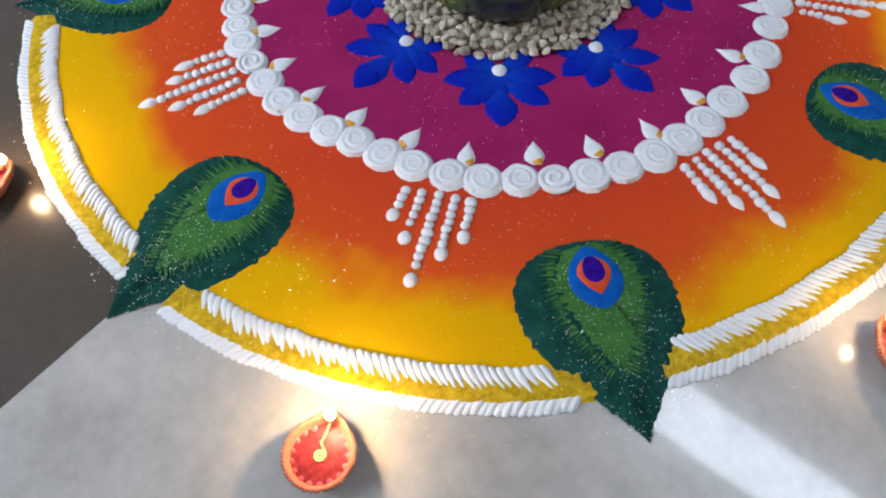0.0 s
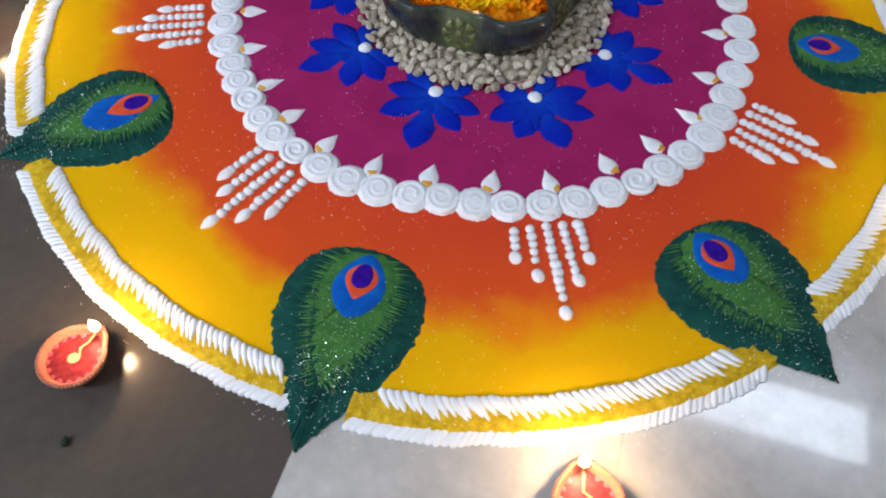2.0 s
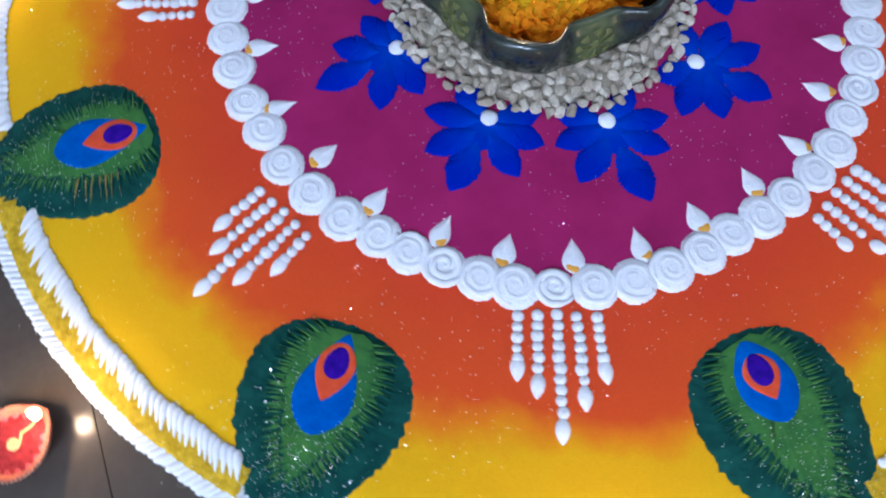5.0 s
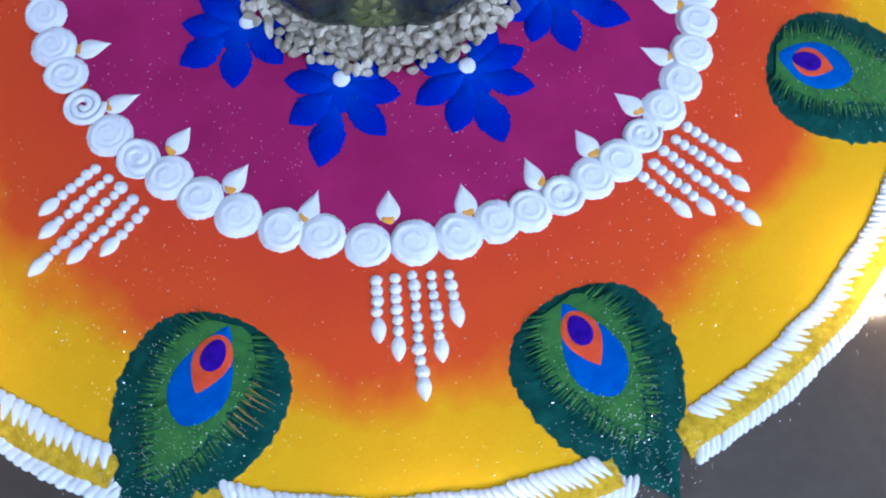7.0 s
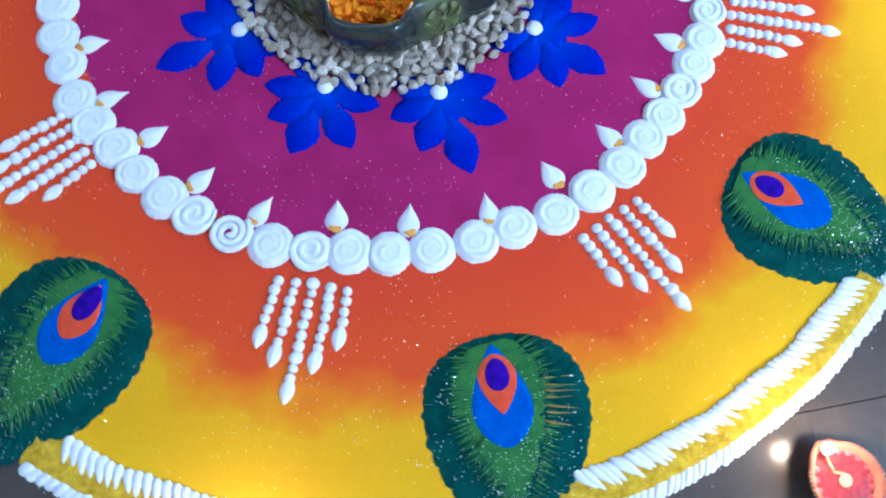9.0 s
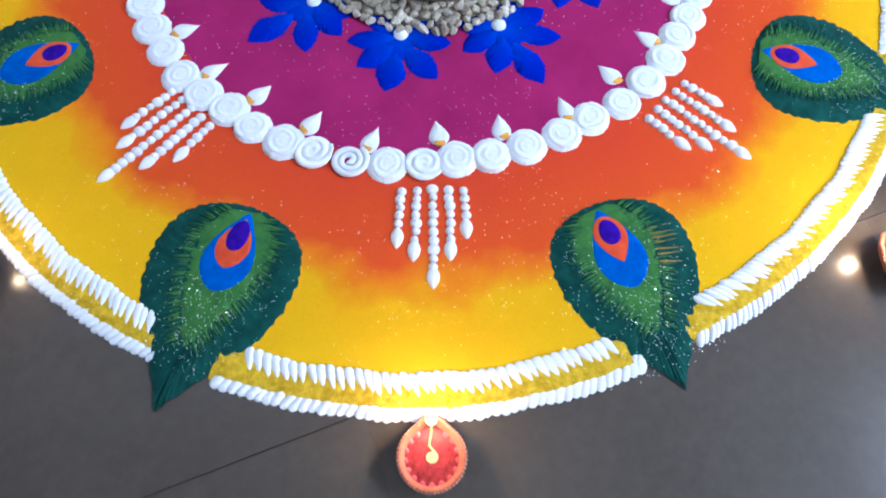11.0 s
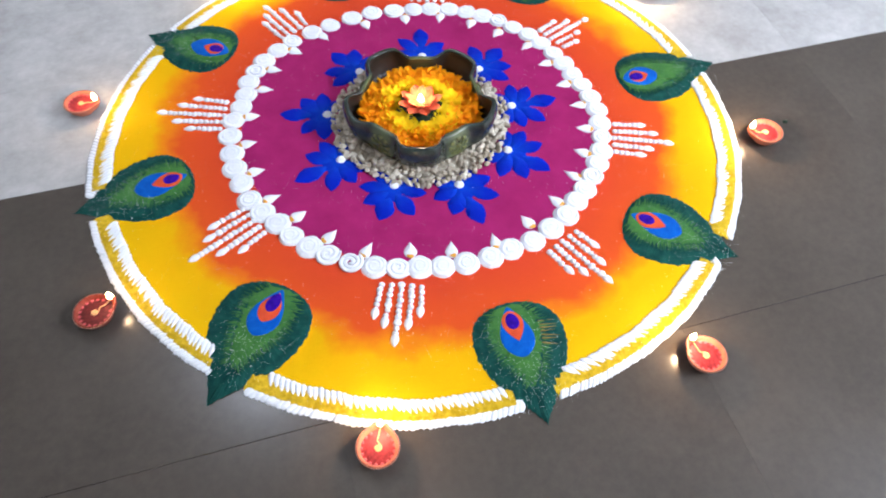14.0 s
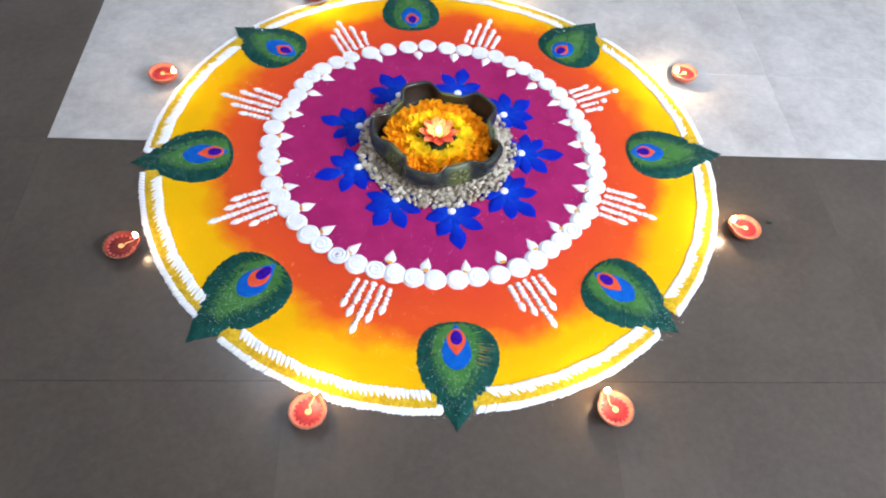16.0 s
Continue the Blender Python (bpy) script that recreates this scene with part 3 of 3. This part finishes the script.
    ring = [((0.082 if sharp > 0.8 else 0.073) - x, y) for x, y in drop_outline(0.061 if sharp > 0.8 else 0.048, 0.038, 36, 0.58, 0.60, 0.66)]
    if k == 3:
        ring = [(0.020 + x, y) for x, y in drop_outline(0.064, 0.040, 36, 0.58, 0.60, 0.66)]
    put("orange_ring", mesh_of("orange_ring", *mound(ring, 0.0012, (0.050, 0), z=0.0068, power=8), EYERED), blue_eye, label="vermilion powder ring")
    dot = [(0.0425 + (0.0200 if k == 3 else 0.0165) * math.cos(a), 0.0122 * math.sin(a) * (1 + 0.12 * math.cos(a))) for a in np.linspace(0, 2 * math.pi, 25)[:-1]]
    put("pupil", mesh_of("pupil", *mound(dot, 0.0014, (0.0415, 0), z=0.0077, power=6), PUPIL), blue_eye, label="violet powder pupil")

# ---- blue lotus flowers ----
def petal_mesh(length, width, seed):
    rnd = random.Random(seed)
    pts = []
    n = 84
    for k in range(n):
        u = k / n * 2
        v = u if u <= 1 else 2 - u
        w = width / 2 * (math.sin(math.pi * v ** 1.25) ** 0.9 if 0 < v < 1 else 0) * (1 + 0.04 * math.sin(7 * u + seed)) * rnd.uniform(0.90, 1.09)
        pts.append((length * v, w if u <= 1 else -w))
    return mesh_of("petal", *mound(pts, 0.0034, (length * 0.45, 0), ridge=0.0002, power=3), BLUE)


PETALS = [petal_mesh(L, w, 5 + i) for i, (L, w) in enumerate(((0.077, 0.039), (0.070, 0.035), (0.068, 0.034), (0.056, 0.033), (0.073, 0.041), (0.065, 0.036)))]
HEART = mesh_of("flower_heart", *mound([(0.015 + 0.028 * math.cos(a), 0.021 * math.sin(a)) for a in np.linspace(0, 2 * math.pi, 25)[:-1]], 0.0024, (0.016, 0)), BLUE)
DOT = mesh_of("white_dot", *mound([polar(0.0098 * (1 + 0.07 * NOISE[q]), q * 24) for q in range(15)], 0.005, power=3), WHITE)
FLOWERS = [(-4.4, 0.198), (34.2, 0.200), (73.8, 0.194), (-42.2, 0.199), (-82.6, 0.197), (-120.6, 0.191), (-158.6, 0.198), (162.5, 0.196), (118.5, 0.195)]
for k, (d, r) in enumerate(FLOWERS):
    x, y = polar(r, d)
    e = thing("blue_flower", "ultramarine powder flower with a white dot", "flower", "blue flowers round the pebbles",
              pose(x, y, 0.0032, 0, 0, d + 7 * NOISE[k + 9]))
    put("flower_heart", HEART, e)
    for q, (a, along, which) in enumerate(((0, 0.024, 4 if k % 2 else 0), (50, 0.014, 1), (-50, 0.014, 5 if k % 3 else 1), (86, 0.006, 2), (-86, 0.006, 2), (124, 0.0, 3), (-124, 0.0, 3))):
        s = 1 + 0.09 * NOISE[(k * 7 + q * 3) % 64]
        put("petal", PETALS[which], e, pose(along, 0, 0.0002 * q, 0, 0, a + 7 * NOISE[(k * 5 + q) % 64]) @ Matrix.Diagonal((s, 1 + 0.08 * NOISE[(k + q * 5) % 64], 1, 1)))
    put("white_dot", DOT, e, pose(0.0, 0, 0.003), label="white powder dot")

# ---- pebbles ----
def pebble_mesh(seed, size):
    rnd = random.Random(seed)
    bm = bmesh.new()
    bmesh.ops.create_icosphere(bm, subdivisions=2 if seed < 50 else 1, radius=1)
    cuts = [(Vector((rnd.gauss(0, 1), rnd.gauss(0, 1), rnd.gauss(0, 1))).normalized(), rnd.uniform(0.52, 0.80)) for _ in range(9)]
    sx, sy, sz = size * rnd.uniform(0.95, 1.35), size * rnd.uniform(0.8, 1.0), size * rnd.uniform(0.65, 0.85)
    for v in bm.verts:
        for nrm, dist in cuts:
            over = v.co.dot(nrm) - dist
            if over > 0:
                v.co -= nrm * over * 0.97
        v.co = Vector((v.co.x * sx, v.co.y * sy, v.co.z * sz))
    bm.verts.index_update()
    out = [v.co.copy() for v in bm.verts], [tuple(v.index for v in f.verts) for f in bm.faces]
    bm.free()
    return out


bed = thing("pebble_bed", "ring of small cream pebbles heaped round a bowl", "pebbles")
prof = [(0.001, 0.014), (0.10, 0.014), (0.135, 0.013), (0.155, 0.008), (0.168, 0.002), (0.170, 0.0)]
put("base_layer", mesh_of("base_layer", *spun(prof, 48), PEBBLE), bed, pose(0, 0, 0.003))
bed.location = (-0.002, -0.004, 0)
SHAPES = [mesh_of("pebble", *pebble_mesh(k, 0.0078), PEBBLE, smooth=False) for k in range(10)]
rnd = random.Random(77)
spots = []


def heap(r):
    return float(np.interp(r, [0.09, 0.135, 0.155, 0.17, 0.182], [0.017, 0.016, 0.012, 0.007, 0.0055]))


tries = 0
while len(spots) < 420 and tries < 30000:
    tries += 1
    r, a = rnd.uniform(0.122, 0.184), rnd.uniform(0, 360)
    x, y = polar(r, a)
    if all((x - p) ** 2 + (y - q) ** 2 > 0.0098 ** 2 for p, q in spots):
        spots.append((x, y))
loose = []
for k, (x, y) in enumerate(spots):
    z = 0.003 + heap(math.hypot(x, y)) + rnd.uniform(-0.002, 0.002)
    m = pose(x, y, z, rnd.uniform(-35, 35), rnd.uniform(-35, 35), rnd.uniform(0, 360)) @ Matrix.Diagonal((*[rnd.uniform(0.78, 1.22)] * 3, 1))
    if k < 300:
        put("pebble", SHAPES[k % 10], bed, m)
    else:
        loose.append(moved(pebble_mesh(k % 10, 0.0078), m))
rest = put("pebble_fill", mesh_of("pebble_fill", *joined(loose), PEBBLE, smooth=False), bed)
tagged(rest, kind="stuff")

# ---- glazed bowl ----
BOWL_TURN = -106.0
RIM_Z = 0.070


def lobe(a):
    """1 on the five plain lobes, -1 on the five pinched panels."""
    return math.tanh(2.6 * math.cos(5 * (a - radians(BOWL_TURN)))) / math.tanh(2.6)


def bowl_radius(s, a, inside):
    r = float(np.interp(s, [0, 0.1, 0.35, 0.7, 0.92, 1.0], [0.127, 0.137, 0.143, 0.144, 0.142, 0.138]))
    r *= 1 + 0.115 * s ** 0.55 * lobe(a)
    return r - (0.0085 if inside else 0)


def bowl_height(s, a):
    return 0.010 + (RIM_Z - 0.010 + 0.004 * lobe(a)) * s


n = 180
verts, faces = [], []
levels = [(s, False) for s in (0, 0.04, 0.08, 0.2, 0.4, 0.6, 0.8, 0.93, 0.98, 1.0)] + [(1.0, True), (0.97, True)]
for s, inside in levels:
    for i in range(n):
        a = 2 * math.pi * i / n
        r = bowl_radius(s, a, inside)
        z = bowl_height(s, a) + (0.003 if s == 1.0 else 0)
        verts.append((r * math.cos(a), r * math.sin(a), z))
for k in range(len(levels) - 1):
    for i in range(n):
        j = (i + 1) % n
        faces.append((k * n + i, k * n + j, (k + 1) * n + j, (k + 1) * n + i))
faces.append(tuple(range(n))[::-1])
hollow, hollow_faces = [], []
inner_levels = (0.97, 0.85, 0.7, 0.5, 0.3, 0.15)
for s in inner_levels:
    for i in range(n):
        a = 2 * math.pi * i / n
        r = bowl_radius(s, a, True)
        hollow.append((r * math.cos(a), r * math.sin(a), bowl_height(s, a)))
for k in range(len(inner_levels) - 1):
    for i in range(n):
        j = (i + 1) % n
        hollow_faces.append((k * n + i, k * n + j, (k + 1) * n + j, (k + 1) * n + i))
hollow_faces.append(tuple((len(inner_levels) - 1) * n + i for i in range(n)))
bowl = thing("bowl", "five-lobed dark green glazed ceramic bowl with relief flowers", "bowl", m=pose(-0.003, -0.010, 0.006))
bowl_body = put("body", mesh_of("body", verts, faces, GLAZE), bowl)
put("lining", mesh_of("lining", hollow, hollow_faces, LINING), bowl, label="dark brown inner wall")


def relief_flower():
    parts = []
    for q in range(8):
        p = mound([(x, y) for x, y in drop_outline(0.019, 0.011, 16, 0.9)], 0.0030, (0.011, 0), rings=(0.5, 0.85, 1.0))
        parts.append(moved(p, pose(0, 0, 0, 0, 0, 45 * q)))
    parts.append(mound([polar(0.005, 30 * q) for q in range(12)], 0.0045, rings=(0.5, 1.0)))
    return mesh_of("relief_flower", *joined(parts), RELIEF)


REL = relief_flower()
for k in range(5):
    a = radians(BOWL_TURN + 36 + 72 * k)
    r = bowl_radius(0.58, a, False)
    pos = Vector((r * math.cos(a), r * math.sin(a), bowl_height(0.58, a)))
    m = look(pos, pos + Vector((-math.cos(a), -math.sin(a), -0.10))) @ Matrix.Diagonal((1.25, 1.15, 0.8, 1))
    put("relief_flower", REL, bowl_body, m, "olive green relief flower")

# ---- marigold petals, flowers and the floating candle ----
def petal_piece(rnd, length, width):
    curl = rnd.uniform(0.1, 0.5)
    verts = [(0, -width * 0.2, 0), (0, width * 0.2, 0), (length * 0.55, -width * 0.5, length * curl * 0.3), (length * 0.55, width * 0.5, length * curl * 0.3),
             (length * 0.55, 0, length * (curl * 0.3 - 0.12)), (length, -width * 0.32, length * curl), (length, width * 0.32, length * curl), (length * 1.04, 0, length * (curl - 0.05))]
    faces = [(0, 2, 4), (0, 4, 1), (1, 4, 3), (2, 5, 4), (4, 5, 7), (4, 7, 6), (4, 6, 3)]
    return verts, faces


rnd = random.Random(5)
fill = spun([(0.001, 0.043), (0.06, 0.043), (0.10, 0.041), (0.112, 0.038), (0.122, 0.024)], 40)
pieces = []
for k in range(1700):
    r, a = 0.116 * math.sqrt(rnd.uniform(0.36, 1.0)), rnd.uniform(0, 360)
    x, y = polar(r, a)
    z = float(np.interp(r, [0, 0.06, 0.10, 0.122], [0.048, 0.048, 0.046, 0.043])) + rnd.uniform(-0.004, 0.007)
    s = rnd.uniform(0.8, 1.2)
    pieces.append(moved(petal_piece(rnd, 0.017 * s, 0.011 * s), pose(x, y, z, rnd.uniform(-30, 30), rnd.uniform(-35, 12), rnd.uniform(0, 360))))
heaped = thing("petal_heap", "loose orange marigold petals filling the bowl", "petals", m=pose(-0.003, -0.010, -0.009))
put("petal_bed", mesh_of("petal_bed", *fill, PETAL), heaped)
loose_petals = put("petal_layer", mesh_of("petal_layer", *joined(pieces), PETAL), heaped)
tagged(loose_petals, kind="stuff")


def marigold(seed, radius):
    rnd = random.Random(seed)
    parts = []
    for layer in range(5):
        count = 15 - 2 * layer
        for q in range(count):
            a = 360 * q / count + rnd.uniform(-9, 9)
            L = radius * (1.0 - 0.14 * layer) * rnd.uniform(0.85, 1.1)
            parts.append(moved(petal_piece(rnd, L * 0.75, L * 0.5), pose(0, 0, 0.002 * layer, 0, 0, a) @ pose(L * 0.22, 0, 0, rnd.uniform(-20, 20), -3 - 7 * layer + rnd.uniform(-6, 6))))
    parts.append(mound([polar(radius * 0.6, 30 * q) for q in range(12)], 0.008, z=0.0, rings=(0.5, 0.8, 1.0)))
    return mesh_of("marigold", *joined(parts), PETAL_Y)


BLOOMS = [marigold(k, 0.030) for k in range(3)]
for k in range(11):
    x, y = polar(0.062 + 0.003 * NOISE[k + 20], 360 / 11 * k + 8 * NOISE[k + 30])
    tagged(put("marigold", BLOOMS[k % 3], None, pose(x - 0.003, y - 0.010, 0.041, 12 * NOISE[k], 12 * NOISE[k + 3], 37 * k)),
           "yellow marigold flower head lying on orange petals", "flower", "yellow marigolds round the candle")

lotus = thing("lotus_candle", "lit red-orange lotus candle on a dark leaf", "candle", m=pose(-0.003, -0.012, 0.046))
leafy = [polar(0.050 * (1 + 0.07 * math.cos(radians(8 * a))), a) for a in range(0, 360, 6)]
put("leaf_base", mesh_of("leaf_base", *mound(leafy, 0.008, power=4), LOTUSLEAF), lotus, label="dark green leaf base")


def cupped(length, width, rise):
    nu, nv = 7, 5
    verts, faces = [], []
    for i in range(nu):
        u = i / (nu - 1)
        w = width * (0.35 + 1.3 * u * (1 - u) + 0.35 * u) * (1 if i < nu - 2 else (0.78 if i < nu - 1 else 0.12))
        for j in range(nv):
            v = j / (nv - 1) * 2 - 1
            verts.append((length * u, w / 2 * v, rise * u ** 1.3 + 0.005 * v * v * (1 - 0.3 * u)))
    for i in range(nu - 1):
        for j in range(nv - 1):
            c = i * nv + j
            faces.append((c, c + 1, c + nv + 1, c + nv))
    return verts, faces


OUT = mesh_of("lotus_petal", *cupped(0.038, 0.027, 0.012), LOTUS)
IN = mesh_of("lotus_petal", *cupped(0.027, 0.020, 0.018), LOTUS)
for k in range(8):
    put("lotus_petal", OUT, lotus, pose(*polar(0.007, 45 * k), 0.008, 0, 0, 45 * k))
    put("lotus_petal", IN, lotus, pose(*polar(0.004, 45 * k + 22), 0.012, 0, 0, 45 * k + 22))
put("wax", mesh_of("wax", *spun([(0.0005, 0.016), (0.010, 0.016), (0.0115, 0.014), (0.0115, 0.006)], 20), WICK), lotus, label="melted pale wax")


def flame_mesh(h, w):
    prof = [(0.0003, 0), (w * 0.6, h * 0.1), (w, h * 0.28), (w * 0.85, h * 0.5), (w * 0.45, h * 0.78), (0.0003, h)]
    return mesh_of("flame", *spun(prof, 14), FLAME)


SMALL_FLAME = flame_mesh(0.020, 0.0062)
put("flame", SMALL_FLAME, lotus, pose(0, 0, 0.018), "bright yellow-white flame")


def flame_light(x, y, z, watts):
    data = bpy.data.lights.new("flame_light", "POINT")
    data.energy, data.color, data.shadow_soft_size = watts, FLAME_COLOUR, 0.005
    new("flame_light", data).location = (x, y, z)


flame_light(-0.003, -0.012, 0.102, FLAME_WATTS * 0.3)

# ---- clay lamps ----
def diya_body():
    """A small round clay dish, pinched into a spout on the +x side; outer wall, rim and hollow."""
    n = 56
    prof = [(0.018, 0.0), (0.024, 0.003), (0.031, 0.013), (0.0355, 0.024), (0.0365, 0.028), (0.0345, 0.0295), (0.0315, 0.027), (0.027, 0.017), (0.015, 0.011), (0.0005, 0.0105)]
    verts, faces = [], []
    for r, z in prof:
        for i in range(n):
            a = 2 * math.pi * i / n
            d = (a + math.pi) % (2 * math.pi) - math.pi
            pull = math.exp(-(d / 0.42) ** 2) * (z > 0.012) * min(1, r / 0.03)
            wave = 0.0007 * math.cos(20 * a) * (r > 0.033)
            rr = (r + wave) * 1.01 * (1 + 0.22 * pull)
            verts.append((rr * math.cos(a), rr * math.sin(a), z + 0.002 * pull))
    for k in range(len(prof) - 1):
        for i in range(n):
            j = (i + 1) % n
            faces.append((k * n + i, k * n + j, (k + 1) * n + j, (k + 1) * n + i))
    faces.append(tuple(range(n))[::-1])
    return verts, faces


BODY = mesh_of("body", *diya_body(), CLAY)
BODY_RED = mesh_of("body", *diya_body(), CLAY_RED)
PAINT = mesh_of("painted_scallop", *mound([(0.0042 * math.cos(a), 0.0034 * math.sin(a)) for a in np.linspace(0, 2 * math.pi, 11)[:-1]], 0.0008, rings=(0.6, 1.0)), SCALLOP)
OIL = mesh_of("oil", *mound([polar(0.0300 * (1 + 0.16 * math.exp(-(((d + 180) % 360 - 180) / 21) ** 2)), d) for d in range(0, 360, 8)],
                            0.0004, z=0.0212, rings=(0.4, 0.8, 1.0)), INNER)
OIL_DARK = OIL.copy()
OIL_DARK.materials[0] = INNER_DARK
RIMBEAD = mesh_of("rim_bead", *spun([(0.0003, 0.0014), (0.0012, 0.0010), (0.0017, 0.0001), (0.0014, -0.0012)], 8), GOLD)
coil = [(*polar(0.0012 + 0.0052 * k / 26, 40 * k), 0.0225) for k in range(27)]
coil += [(0.012, 0.003, 0.0228), (0.022, 0.001, 0.0235), (0.031, 0, 0.0285), (0.0365, 0, 0.033)]
WICKS = mesh_of("wick", *tube(coil, [0.0012] * len(coil), 5), WICK)
DIYA_FLAME = flame_mesh(0.022, 0.0058)
# position, tint and strength of each lamp
DIYAS = [(-0.652, -0.314, "dark red", 0.13), (-0.248, -0.668, "pink", 0.54), (0.309, -0.664, "pink", 0.75), (0.679, -0.238, "pink", 1.0),
         (0.661, 0.277, "pink", 1.3), (0.236, 0.652, "pink", 0.5), (-0.333, 0.562, "red", 0.6), (-0.674, 0.207, "red", 0.32)]
SMALL = 0.90
for k, (x, y, tint, strength) in enumerate(DIYAS):
    inward = math.degrees(math.atan2(-y, -x))
    m = pose(x, y, 0.0, 0, 0, inward) @ Matrix.Diagonal((SMALL, SMALL, SMALL, 1))
    e = thing("clay_lamp", f"lit {tint} clay lamp with scalloped gold rim on floor tiles", "lamp", "clay lamps round the drawing", m)
    body = put("body", BODY_RED if tint == "dark red" else BODY, e)
    for q in range(15):
        d = 32 + (360 - 64) * q / 14
        put("painted_scallop", PAINT, body, pose(*polar(0.0285, d), 0.0213, 0, 0, d), "rose painted scallop")
    put("oil", OIL_DARK if tint == "dark red" else OIL, e, label="glossy brown-red oil" if tint == "dark red" else "glossy red oil")
    wick = put("wick", WICKS, e, label="coiled cotton wick")
    for q in range(48):
        d = 22 + (360 - 44) * q / 47
        bx, by = polar(0.0364, d)
        put("rim_bead", RIMBEAD, body, pose(bx, by, 0.0275))
    put("flame", DIYA_FLAME, wick, pose(0.037, 0, 0.033), "bright yellow-white flame")
    fx, fy = (m @ Vector((0.037, 0, 0))).xy
    flame_light(fx, fy, 0.049, FLAME_WATTS * strength)

# ---- a crumb on the floor ----
tagged(put("crumb", mesh_of("crumb", *pebble_mesh(3, 0.006), LOTUSLEAF), None, pose(0.752, -0.208, 0.003)), "small dark crumb lying on a dark tile", "crumb")

# ---- glitter ----
rnd = random.Random(9)
verts, faces = [], []
for k in range(12500):
    r, a = 0.69 * math.sqrt(rnd.uniform(0.07, 1)), rnd.uniform(0, 360)
    if rnd.random() < 0.42:
        f = rnd.choice(FEATHERS)
        u = rnd.uniform(0, 1)
        x, y = f[0] + (f[2] - f[0]) * u + rnd.gauss(0, 0.033), f[1] + (f[3] - f[1]) * u + rnd.gauss(0, 0.033)
    else:
        x, y = polar(r, a)
        if noise.noise((x * 9, y * 9, 3.1)) < -0.05:
            continue
    if math.hypot(x, y) > 0.678:
        continue
    s = rnd.uniform(0.00026, 0.00052)
    m = pose(x, y, 0.0085 if any((x - f[0] * 0.6 - f[2] * 0.4) ** 2 + (y - f[1] * 0.6 - f[3] * 0.4) ** 2 < 0.008 for f in FEATHERS) else 0.0048,
             rnd.gauss(0, 22), rnd.gauss(0, 22), rnd.uniform(0, 360))
    c = len(verts)
    verts += [m @ Vector(p) for p in ((-s, -s, 0), (s, -s, 0), (s, s, 0), (-s, s, 0))]
    faces.append((c, c + 1, c + 2, c + 3))
tagged(new("glitter", mesh_of("glitter", verts, faces, GLITTER, smooth=False)), "fine silver glitter strewn over the powder", "glitter", kind="stuff")

# ---- floor tiles ----
def tile_mesh(name, w, d, mat):
    v, f = box(-w / 2, -d / 2, -0.004, w / 2, d / 2, 0.0, 0.0002)
    return mesh_of(name, v, f, mat, smooth=False)


G = 0.0005
DARK = tile_mesh("tile", 0.6, 0.6 - G * 2, TILE_DARK)
LIGHT = tile_mesh("tile", 1.8 - G / 2, 0.6 - G / 2, TILE_LIGHT)
for i in range(-4, 5):
    for j in range(-5, 5):
        cx, cy = 0.005 + 0.6 * i, 0.6 * j + 0.3
        if abs(cx) > HALF or abs(cy) > HALF or (cx > -0.9 and cy > 0):
            continue
        put("tile", DARK, floor, pose(cx, cy, 0), "dark grey polished tile")
NARROW = tile_mesh("tile", 1.8 - G / 2, 0.3 - G / 5, TILE_LIGHT)
for i in range(2):
    put("tile", NARROW, floor, pose(0.005 + 1.8 * i, 0.15, 0), "pale polished tile cut to half depth")
    for j in range(4):
        put("tile", LIGHT, floor, pose(0.005 + 1.8 * i, 0.6 + 0.6 * j, 0), "pale polished tile")
